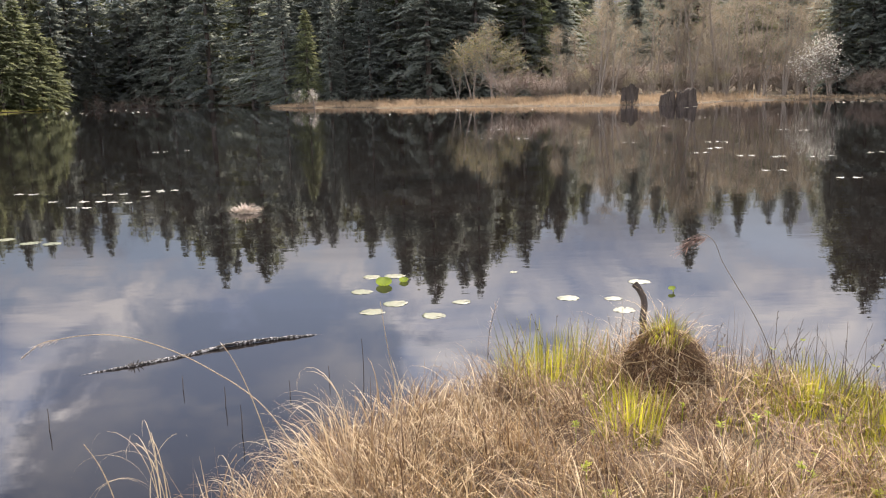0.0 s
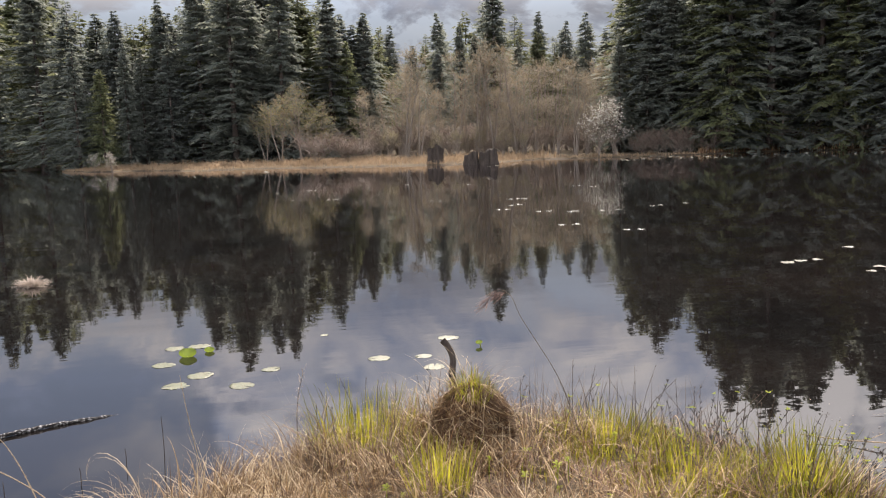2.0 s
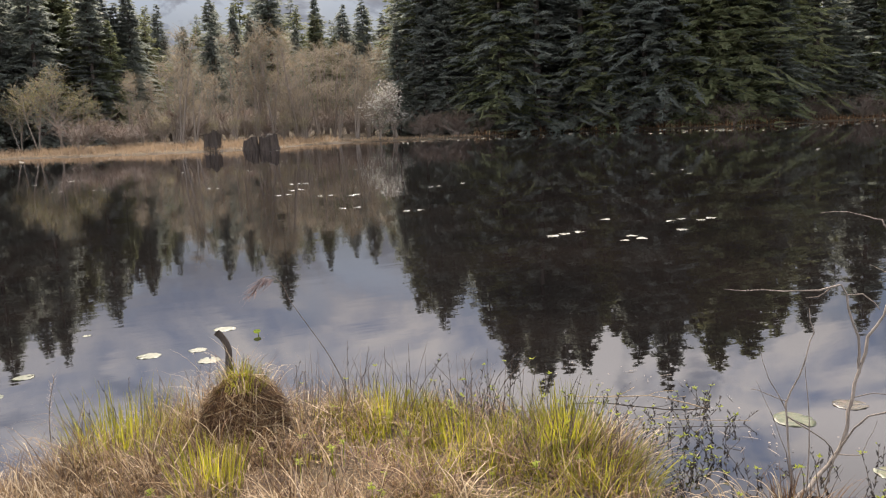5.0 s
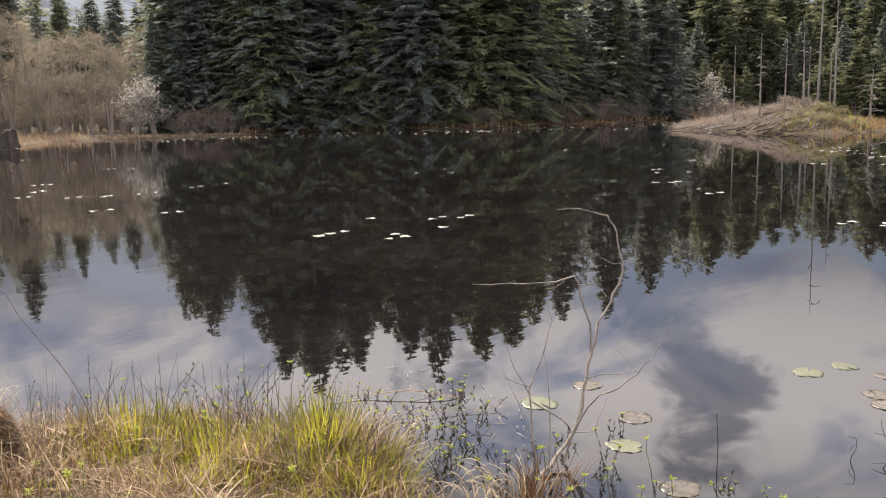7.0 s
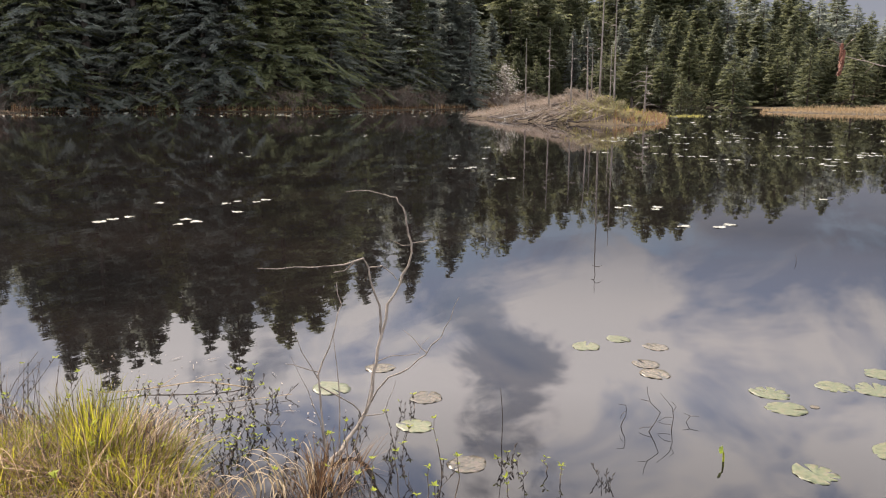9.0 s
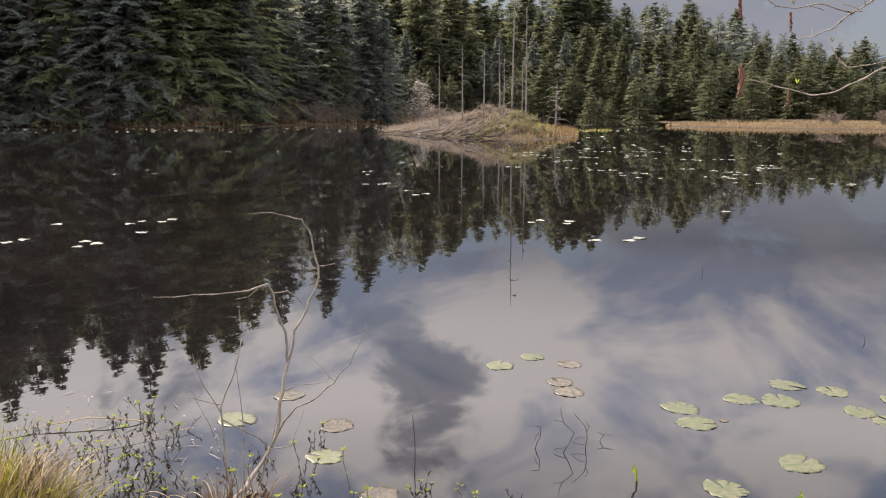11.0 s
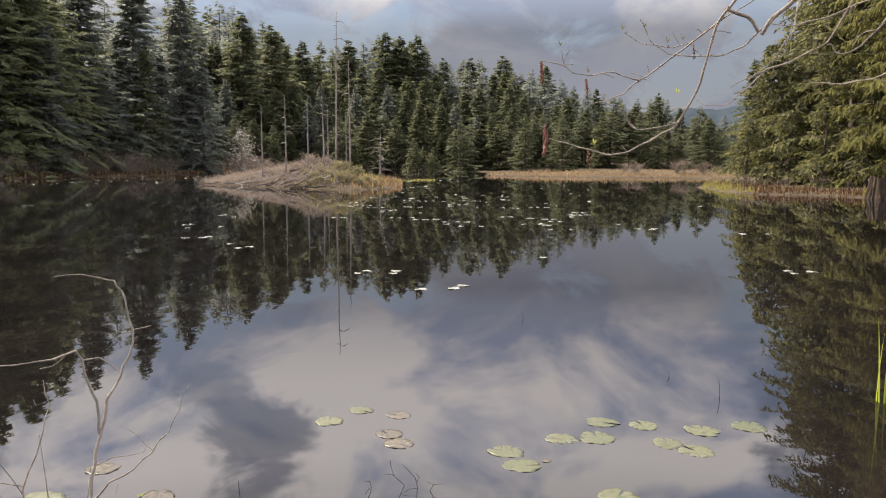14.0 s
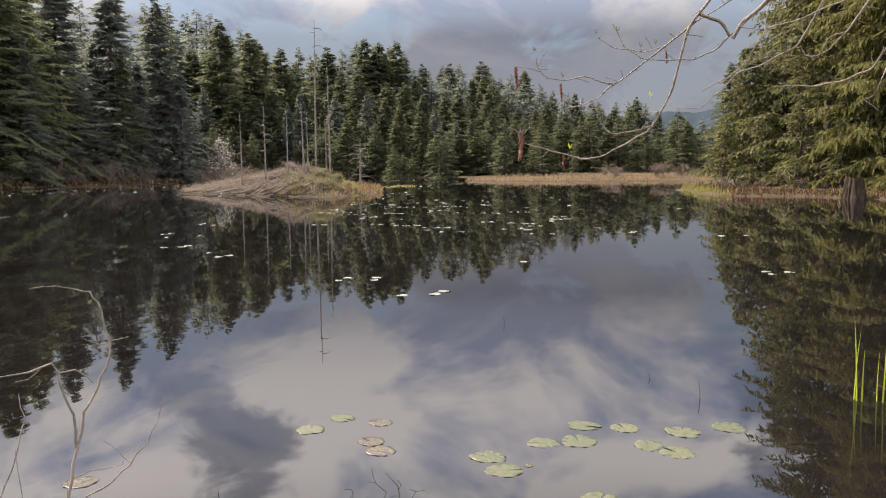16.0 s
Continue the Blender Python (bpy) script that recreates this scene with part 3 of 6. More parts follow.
def hemlock(seed, x, y, tall, reach, mat, label, bare=0.03, gap=0.2, hang=0.9):
    """A big hemlock or cedar: uneven boughs of bare wood with side twigs, each hung with small sprays."""
    rng = random.Random(seed)
    root = new("hemlock_tree")
    root.location = (x, y, ground_z(x, y) - 0.15)
    trunk = Geo()
    hs = (0.0, 0.02, 0.1, 0.3, 0.55, 0.8, 1.0)
    base = 0.010 * tall + 0.08
    trunk.tube([(0.1 * math.sin(5 * h), 0.1 * math.sin(4 * h + 1), h * tall) for h in hs], [base * (1.5 if h == 0 else 1.03 - h) for h in hs], 9)
    part("trunk", trunk, BARK, root, smooth=True)
    wood, crown = Geo(), Geo()
    z = bare * tall + 0.4
    while z < tall * 0.99:
        u = z / tall
        w = rng.uniform(0, 6.2832)
        lump = 0.5 + 0.5 * math.sin(2.3 * w + 0.9 * z + seed) * math.sin(1.1 * z + 1.7 * w)
        z += (0.05 + 0.06 * (1 - u)) * rng.uniform(0.4, 1.6)
        if lump < gap and rng.random() < 0.85:
            continue
        ln = max(0.35, reach * (1 - u) ** 0.72 * min(1.0, 0.80 + 1.6 * u) * rng.uniform(0.45, 0.8 + 0.4 * lump))
        o = Vector((math.cos(w), math.sin(w), 0))
        sd = Vector((-o.y, o.x, 0))
        rise, sag, bow = rng.uniform(-0.05, 0.30) + 0.3 * u, rng.uniform(0.15, 0.5), rng.uniform(-0.18, 0.18)

        def along(k):
            return o * (ln * k) + sd * (bow * ln * k * k) + Vector((0, 0, z + ln * (rise * k - sag * k * k)))
        wood.tube([along(k) for k in (0.0, 0.35, 0.7, 1.0)], [0.012 * ln + 0.008, 0.009 * ln + 0.006, 0.006 * ln + 0.004, 0.004], 4, False)
        twigs = max(4, int(ln * 4.4))
        for q in range(twigs):
            k = 0.12 + 0.88 * (q + rng.random() * 0.7) / twigs
            p = along(min(1.0, k))
            side = 1 if q % 2 else -1
            tl = min(1.3, 0.30 * ln + 0.15) * (1.15 - 0.75 * k) * rng.uniform(0.6, 1.3) + 0.12
            d = o * rng.uniform(0.45, 0.9) + sd * side * rng.uniform(0.5, 1.0) + Vector((0, 0, rng.uniform(-0.15, 0.10)))
            bits = max(4, int(tl * 11))
            for b in range(bits):
                e = (b + rng.random()) / bits
                c = p + d * (tl * e) + Vector((0, 0, -0.35 * tl * e * e))
                f = d * rng.uniform(0.2, 0.7) + sd * rng.uniform(-0.7, 0.7) + Vector((0, 0, -rng.uniform(0.05, hang)))
                crown.spray(c, c + f * rng.uniform(0.28, 0.60), rng.uniform(0.09, 0.20), rng)
    part("branch_wood", wood, BARK, root, "bare dark boughs")
    part("crown", crown, mat, root)
    return tagged(root, label, "tree", "conifers on the near bank")


HEMLOCK_LABEL = "large dark green hemlock with drooping feathery boughs over the bank"
YELLOW_LABEL = "yellow-green cedar with hanging sprays beside the old stump"
for i, (a, d, t, r, kind) in enumerate([(99.8, 60, 31, 8.4, 0), (97.2, 65, 18, 6.0, 0), (95.0, 65, 10, 4.6, 2), (93.7, 62, 4.6, 2.6, 2), (103.6, 55, 27, 6.6, 1), (107.5, 58, 30, 7.0, 1), (102.2, 68, 30, 7.5, 0),
                                        (98.2, 57, 5.5, 3.0, 0), (104.8, 48, 6, 2.8, 1), (96.2, 60, 5.0, 2.8, 2), (100.6, 55, 6, 2.8, 0), (105.5, 72, 28, 7.0, 0)]):
    hemlock(500 + i, *polar(a, d), t, r, (HEMLOCK, BOUGH, HEMLOCK)[kind], YELLOW_LABEL if kind == 1 else HEMLOCK_LABEL, 0.01, (0.22, 0.20, 0.20)[kind], (0.8, 1.4, 0.8)[kind])
for k in range(30):
    plant(PINES, *polar(94 + 0.75 * k, tree_rng.uniform(80, 120)), tree_rng.uniform(11, 19))


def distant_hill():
    """The wooded ridge far beyond the marsh, with a jagged treeline; its blue is painted-in haze."""
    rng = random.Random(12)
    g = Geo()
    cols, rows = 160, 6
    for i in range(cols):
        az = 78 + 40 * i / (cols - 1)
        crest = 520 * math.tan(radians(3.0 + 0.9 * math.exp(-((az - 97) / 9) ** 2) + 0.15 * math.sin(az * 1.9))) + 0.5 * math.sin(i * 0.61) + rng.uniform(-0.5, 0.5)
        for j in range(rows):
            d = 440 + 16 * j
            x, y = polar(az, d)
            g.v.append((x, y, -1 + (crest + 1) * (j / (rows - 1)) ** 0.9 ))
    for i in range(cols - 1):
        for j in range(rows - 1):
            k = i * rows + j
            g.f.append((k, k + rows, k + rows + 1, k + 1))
    tagged(part("distant_hill", g, HAZE_TINTED_WOODS, smooth=True), "far wooded ridge beyond the lake, tinted blue for haze", "hill", kind="structure")


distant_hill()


# ---------------------------------------------------------------- bare trees and shrubs on the far shore
def bare_tree(name, seed, tall, spread, twigs, mat, label, stems=2, leaf=None):
    """A leafless deciduous tree: forked stems, rising limbs and many thin twigs."""
    rng = random.Random(seed)
    root = new(name)
    wood, fine = Geo(), Geo()
    tips = []
    for s in range(stems):
        w = rng.uniform(0, 6.28)
        top = Vector((math.cos(w) * spread * 0.35, math.sin(w) * spread * 0.35, tall * rng.uniform(0.85, 1.0)))
        pts = [Vector((0.12 * s, 0.1 * s, -0.2)) + (top - Vector((0, 0, 0))) * (k / 5) + Vector((rng.uniform(-.12, .12), rng.uniform(-.12, .12), 0)) * k * 0.5 for k in range(6)]
        wood.tube(pts, [0.010 * tall * (1.05 - k / 5) + 0.012 for k in range(6)], 5)
        for b in range(13 if tall > 4.5 else 6):
            u = rng.uniform(0.18, 0.97)
            p = pts[int(u * 5)].lerp(pts[min(5, int(u * 5) + 1)], u * 5 - int(u * 5))
            w = rng.uniform(0, 6.28)
            ln = spread * rng.uniform(0.45, 1.0) * (1.15 - u)
            q = p + Vector((math.cos(w) * ln, math.sin(w) * ln, ln * rng.uniform(0.5, 1.1)))
            m = p.lerp(q, 0.5) + Vector((0, 0, -0.08 * ln))
            wood.tube([p, m, q], [0.03, 0.022, 0.008], 4 if tall > 4.5 else 3, False)
            tips.append((p, m, q))
    for _ in range(twigs):
        p, m, q = rng.choice(tips)
        s = rng.random()
        a = p.lerp(m, s * 2) if s < 0.5 else m.lerp(q, s * 2 - 1)
        ln = rng.uniform(0.5, 1.4) * spread * 0.28
        w = rng.uniform(0, 6.28)
        b = a + Vector((math.cos(w) * ln, math.sin(w) * ln, ln * rng.uniform(-0.1, 1.0)))
        fine.leaf(a, b, rng.uniform(0.025, 0.05))
    part("stem", wood, TWIG, root)
    tagged(part("twig_crown", fine, mat, root), kind="stuff")
    if leaf is not None:
        lg = Geo()
        for _ in range(int(twigs * 2.2)):
            p, m, q = rng.choice(tips)
            a = m.lerp(q, rng.uniform(0.1, 1.2)) + Vector((rng.gauss(0, .25), rng.gauss(0, .25), rng.gauss(0, .25)))
            b = a + Vector((rng.uniform(-1, 1), rng.uniform(-1, 1), rng.uniform(-0.3, 0.6))) * 0.16
            lg.leaf(a, b, 0.11)
        tagged(part("foliage", lg, leaf, root), kind="stuff")
    return tagged(root, label, "tree" if tall > 5 else "shrub", "bare trees on the far shore" if tall > 5 else "shoreline shrubs")


def scatter(sources, spots, heights, base_height):
    """Copies of the sources at (x, y); the first ones are used themselves."""
    rng = random.Random(len(spots))
    for i, ((x, y), t) in enumerate(zip(spots, heights)):
        k = t / base_height
        m = pose(x, y, ground_z(x, y), 0, 0, rng.uniform(0, 360)) @ Matrix.Diagonal((k, k, k, 1))
        if i < len(sources):
            sources[i].matrix_basis = m
        else:
            src = sources[i % len(sources)]
            copy_thing(src, m @ Matrix.Diagonal((*(1 / s for s in src.scale), 1)))


shore_rng = random.Random(21)
alders = [bare_tree("alder_tree", 80 + i, 12, 4.2, 620, ALDER_TWIG, "leafless grey-brown alder on the marshy far shore", 2 + i % 2) for i in range(3)]
spots, tall = [], []
for k in range(58):
    a = shore_rng.uniform(6.0, 25.0)
    d = shore_rng.uniform(93, 122) if a > 9 else shore_rng.uniform(96, 112)
    spots.append(polar(a, d))
    tall.append(shore_rng.uniform(7.0, 14.0) * (0.65 if a < 8.5 else 1.0))
scatter(alders, spots, tall, 12)

leafy = [bare_tree("budding_tree", 90 + i, 7, 3.4, 380, ALDER_TWIG, "young tree with olive-green buds behind the marsh grass", 3, BUSH_LEAF) for i in range(2)]
scatter(leafy, [polar(1.2, 97), polar(2.6, 99), polar(0.2, 100), polar(3.6, 101), polar(8.5, 92), polar(11.6, 90), polar(13.0, 91), polar(16.2, 90), polar(17.6, 92), polar(14.6, 93)],
        [8, 9, 6.5, 7, 3.5, 3, 3.2, 3.4, 3.0, 3.6], 7)

blossom = [bare_tree("flowering_bush", 95 + i, 5, 2.6, 300, TWIG, "bush covered in pale white blossom at the water's edge", 3, BLOSSOM) for i in range(2)]
scatter(blossom, [polar(22.6, 89.5), polar(60.4, 113.5), polar(23.6, 91), polar(-9.6, 101), polar(-10.6, 104)], [5.5, 6.6, 6.5, 2.4, 2.2], 5)

thickets = [bare_tree("shoreline_shrub", 100 + i, 2.0, 2.4, 170, RED_TWIG, "low reddish-brown leafless shrub along the waterline", 4) for i in range(3)]
spots, tall = [], []
for k in range(120):
    a = shore_rng.uniform(25, 57)
    d = float(np.interp(a, [25, 29, 32, 36, 40, 46, 49, 55, 57], [90, 91, 97, 95.5, 94, 90.5, 97, 105, 110])) + shore_rng.uniform(0.4, 3.5)
    spots.append(polar(a, d))
    tall.append(shore_rng.uniform(0.9, 2.6))
for k in range(40):
    a = shore_rng.uniform(-24, -12)
    spots.append(polar(a, shore_rng.uniform(141, 150) + (-12 - a) * 2.2))
    tall.append(shore_rng.uniform(1.2, 3.2))
for k in range(90):
    a = shore_rng.uniform(6, 25)
    spots.append(polar(a, shore_rng.uniform(96, 128)))
    tall.append(shore_rng.uniform(1.6, 3.6))
for k in range(26):
    spots.append(polar(shore_rng.uniform(57.5, 63), shore_rng.uniform(115, 124)))
    tall.append(shore_rng.uniform(1.0, 2.4))
for k in range(12):
    a = shore_rng.uniform(85, 92)
    spots.append(polar(a, shore_rng.uniform(99, 106)))
    tall.append(shore_rng.uniform(0.7, 1.6))
for k in range(14):
    a = shore_rng.uniform(93.5, 103)
    spots.append(polar(a, shore_rng.uniform(52.5, 57)))
    tall.append(shore_rng.uniform(0.3, 0.8))
scatter(thickets, spots, tall, 2.0)


# ---------------------------------------------------------------- marsh grass
grass_rng = np.random.default_rng(3)


def inland(x, y):
    return -signed(x, y, S_ARR)


def meadow(name, mat, count, box, keep, tall, width, label, bend=(0.1, 0.9), rise=False):
    """A stretch of grass inside the box (x0, y0, x1, y1) wherever keep(x, y) holds."""
    x = grass_rng.uniform(box[0], box[2], count * 8)
    y = grass_rng.uniform(box[1], box[3], count * 8)
    ok = keep(x, y)
    x, y = x[ok][:count], y[ok][:count]
    cnt = len(x)
    patch = 0.55 + 0.8 * (np.sin(x * 0.9) * np.sin(y * 0.7 + x * 0.35) * 0.5 + 0.5) ** 2 + 0.25 * np.sin(x * 2.7 + y)
    patch = patch * (0.45 + 0.55 * np.clip(inland(x, y) / 3.0, 0, 1)) if rise else patch
    roots = np.stack([x, y, np.maximum(height(x, y), -0.1) - 0.03], 1)
    me = blades(name, mat, roots, grass_rng.uniform(tall[0], tall[1], cnt) * patch, grass_rng.uniform(0, 0.35, cnt), grass_rng.uniform(0, 6.28, cnt),
                grass_rng.uniform(width * 0.6, width * 1.4, cnt), grass_rng.uniform(bend[0], bend[1], cnt), 3)
    return tagged(new(name, me), label, "grass", kind="stuff")


def bearing(x, y):
    return np.degrees(np.arctan2(x, y))


meadow("marsh_grass", MARSH, 19000, (-26, 70, 44, 114), lambda x, y: (inland(x, y) > -0.3) & (inland(x, y) < np.interp(bearing(x, y), [-14, -8, 0, 10, 17, 20, 29.5], [5, 8, 10, 12, 10, 2.5, 1.0])) & (bearing(x, y) > -13) & (bearing(x, y) < 29.6),
       (0.30, 0.85), 0.045, "dead tan grass lying over the marshy spit", (0.6, 2.2), True)
meadow("reed_bed", GOLD_REED, 6500, (88, -6, 125, 26), lambda x, y: (inland(x, y) > -0.2) & (inland(x, y) < 7) & (bearing(x, y) < 93), (0.2, 0.62), 0.055, "dead tan reeds on the low marsh spit", (0.4, 1.6))
meadow("bank_grass", MOSS_GRASS, 2200, (44, -14, 66, 1), lambda x, y: (inland(x, y) > -0.1) & (inland(x, y) < 1.3) & ((bearing(x, y) < 94.2) | (bearing(x, y) > 100.3)) & (np.sin(x * 1.1 + y * 0.7) > -0.5), (0.12, 0.42), 0.04, "yellow-green grass tufts along the conifer bank")
meadow("bank_sedge", BROWN_STRAW, 5000, (44, -16, 66, 1), lambda x, y: (inland(x, y) > -0.1) & (inland(x, y) < 3.5) & ((inland(x, y) > 0.9) | (bearing(x, y) > 94)), (0.10, 0.36), 0.045, "tan dead sedge under the conifers")
meadow("lawn", MOSS_GRASS, 5000, (-84, 120, -60, 148), lambda x, y: (inland(x, y) > 0) & (inland(x, y) < 9) & (bearing(x, y) < -24.5), (0.15, 0.35), 0.14, "mown green lawn by the water")
meadow("shore_litter", BROWN_STRAW, 8000, (40, 46, 124, 92), lambda x, y: (inland(x, y) > 0) & (inland(x, y) < 3) & (bearing(x, y) > 29), (0.3, 0.9), 0.05, "brown dead sedge under the far trees")


def island_side(x, y):
    return signed(x, y, I_ARR)


meadow("island_grass", MARSH, 900, (48, 18, 73, 39), lambda x, y: (island_side(x, y) > 0.1), (0.10, 0.26), 0.04, "pale dead grass over the little island")
meadow("island_moss", MOSS_GRASS, 900, (48, 18, 70, 28), lambda x, y: (island_side(x, y) > 0) & (island_side(x, y) < 3.0) & (bearing(x, y) > 64), (0.15, 0.45), 0.05, "yellow-green grass on the island's near side")
meadow("green_sedge", MOSS_GRASS, 900, (66, 20, 82, 27), lambda x, y: (np.abs((x - 74.5) / 4.2) ** 2 + ((y - 24.3) / 1.6) ** 2 < 1), (0.12, 0.28), 0.05, "fresh green sedge in shallow water off the island")


# ---------------------------------------------------------------- stumps, snags and the island
def stump(name, seed, width, tall, split, mat, label):
    """A broken old stump with buttress roots, a ragged hollow top and bark ridges."""
    rng = random.Random(seed)
    g = Geo()
    sides, rings = 44, 10
    ph = [rng.uniform(0, 6.28) for _ in range(4)]
    rim = [rng.choice((0, 0.02, 0.05, 0.12)) * rng.random() for _ in range(sides)]
    for j in range(rings):
        h = j / (rings - 1)
        for s in range(sides):
            w = 2 * math.pi * s / sides
            ridge = 1 + 0.13 * math.sin(5 * w + ph[0]) + 0.06 * math.sin(11 * w + ph[1]) + 0.05 * math.sin(19 * w + ph[2] + 2 * h) + rng.uniform(-.03, .03)
            flare = 1 + 0.75 * (1 - h) ** 2.4
            ragged = tall * (1 - split * (0.5 + 0.5 * math.sin(w + ph[2])) - 0.07 * math.sin(3 * w + ph[3]) - rim[s])
            r = width * 0.5 * ridge * flare * (0.86 + 0.1 * math.sin(3 * h + ph[1]))
            g.v.append((r * math.cos(w), r * math.sin(w), -0.5 + h * (ragged + 0.5)))
    for s in range(sides):
        w = 2 * math.pi * s / sides
        x, y, z = g.v[(rings - 1) * sides + s]
        g.v.append((x * 0.72, y * 0.72, z - 0.05 * tall))
    for s in range(sides):
        x, y, z = g.v[rings * sides + s]
        g.v.append((x * 0.6, y * 0.6, tall * 0.35))
    for j in range(rings + 1):
        for s in range(sides):
            q = (s + 1) % sides
            g.f.append((j * sides + s, j * sides + q, (j + 1) * sides + q, (j + 1) * sides + s))
    g.f.append(tuple((rings + 1) * sides + s for s in range(sides)))
    return tagged(part(name, g, mat), label, "tree stump", "old stumps in the lake")


def set_at(ob, x, y, z=None, turn=0.0):
    ob.matrix_basis = pose(x, y, ground_z(x, y) if z is None else z, 0, 0, turn)
    return ob


set_at(stump("tree_stump", 1, 1.5, 1.35, 0.2, DARK_WOOD, "broken blackened stump standing in the shallows"), 19.15, 70.6, 0.0)
set_at(stump("tree_stump", 2, 1.15, 1.2, 0.3, DARK_WOOD, "lower blackened stump against its taller twin"), 17.75, 71.2, 0.0, 70)
set_at(stump("tree_stump", 3, 1.6, 1.8, 0.3, DARK_WOOD, "weathered dark stump among marsh grass"), 15.7, 77.0, 0.0, 140)
set_at(stump("tree_stump", 4, 0.92, 1.1, 0.2, STUMP_WOOD, "big weathered stump with buttress roots at the bank"), 45.6, -9.05, 0.0, 30)


SNAG_WOOD = solid_material("dead_standing_wood", ((0.25, (0.075, 0.062, 0.052)), (0.75, (0.30, 0.26, 0.225))), 6.0, (1, 1, 0.15), 0.85, 0.02)


def snag(name, seed, tall, radius, limbs, label, reach=0.9, crook=0.0):
    """A dead standing trunk with a few broken side branches."""
    rng = random.Random(seed)
    root = new(name)
    g = Geo()
    lx, ly = rng.uniform(-0.035, 0.035) * tall, rng.uniform(-0.02, 0.02) * tall
    pts = [(lx * h + rng.uniform(-1, 1) * crook * tall, ly * h, -0.3 + h * (tall + 0.3)) for h in (0, 0.2, 0.45, 0.7, 0.9, 1.0)]
    g.tube(pts, [radius * (1.2 - 0.95 * h) for h in (0, 0.2, 0.45, 0.7, 0.9, 1.0)], 6)
    part("trunk", g, SNAG_WOOD, root, smooth=True)
    for _ in range(limbs):
        b = Geo()
        h = rng.uniform(0.2, 0.95)
        w = rng.uniform(0, 6.28)
        ln = reach * rng.uniform(0.35, 1.0)
        p = Vector((lx * h, ly * h, h * tall))
        o = Vector((math.cos(w), math.sin(w), 0))
        b.tube([p, p + o * ln * 0.5 + Vector((0, 0, 0.05 * ln)), p + o * ln + Vector((0, 0, rng.uniform(-0.35, 0.1) * ln))], [0.035, 0.025, 0.01], 4)
        part("branch", b, SNAG_WOOD, root)
    return tagged(root, label, "dead tree", "dead trees")


POLE = "bare grey dead trunk standing on the little island"
for i, (x, y, t, r, n) in enumerate([(57.6, 31.0, 5.6, 0.09, 5), (56.8, 28.6, 5.9, 0.10, 9), (57.6, 27.2, 5.0, 0.09, 2), (57.9, 26.0, 5.3, 0.11, 4), (58.2, 25.2, 11.3, 0.11, 10),
                                     (58.6, 24.2, 8.4, 0.11, 3), (59.5, 24.9, 4.5, 0.08, 3), (60.4, 26.8, 4.2, 0.08, 2)]):
    set_at(snag("dead_pole", 200 + i, t * 0.95, r * 0.65, n, POLE, 0.7), x * (0.955 if i < 2 else 0.925), y * (0.955 if i < 2 else 0.925))
set_at(snag("dead_sapling", 220, 3.6, 0.09, 16, "small dead tree with whiskery side branches on the island", 1.6), 60.5, 22.6)
set_at(snag("dead_snag", 230, 4.4, 0.15, 22, "twisted grey snag at the foot of the dark forest", 1.7, 0.06), 53.4, 79.0)
set_at(snag("dead_snag", 231, 3.6, 0.13, 18, "twisted grey snag at the foot of the dark forest", 1.8, 0.07), 60.3, 72.2)

RUST_SEDGE = leaf_material("rusty_sedge", (0.15, 0.085, 0.045), (0.34, 0.215, 0.12), 0.3)
LODGE_STICK = solid_material("peeled_lodge_wood", ((0.25, (0.055, 0.042, 0.034)), (0.75, (0.22, 0.175, 0.145))), 4.0, (1, 1, 1), 0.85, 0.01)


def lodge_brush():
    """The heap of dead brush over the lodge: thousands of crossing twigs, past counting."""
    rng = np.random.default_rng(61)
    x, y = rng.uniform(48.5, 66, 40000), rng.uniform(20, 38, 40000)
    a, i = bearing(x, y), island_side(x, y)
    ok = (i > -0.15) & (i < 6.5) & (a > 56.5) & (a < 67.2) & (rng.random(40000) > 0.10 * np.maximum(0, a - 64))
    x, y = x[ok][:9000], y[ok][:9000]
    z = height(x, y)
    bush = 0.5 + 0.5 * np.sin(x * 2.3 + 1.4 * np.sin(y * 1.9)) * np.sin(y * 2.7)
    g = Geo()
    for px, py, pz, b in zip(x, y, z, bush):
        w = rng.uniform(0, 6.28) if rng.random() < 0.5 else rng.normal(2.6, 0.5)
        ln = rng.uniform(0.25, 0.85)
        p = Vector((px, py, pz + rng.uniform(0, 0.30) * b))
        g.leaf(p, p + Vector((math.cos(w), math.sin(w), rng.uniform(-0.15, 0.9) * (0.35 + 0.65 * b))) * ln, rng.uniform(0.016, 0.040))
    tagged(part("brush_pile", g, PALE_TWIG), "pale pinkish dead brush heaped over the lodge", "brush", kind="stuff")


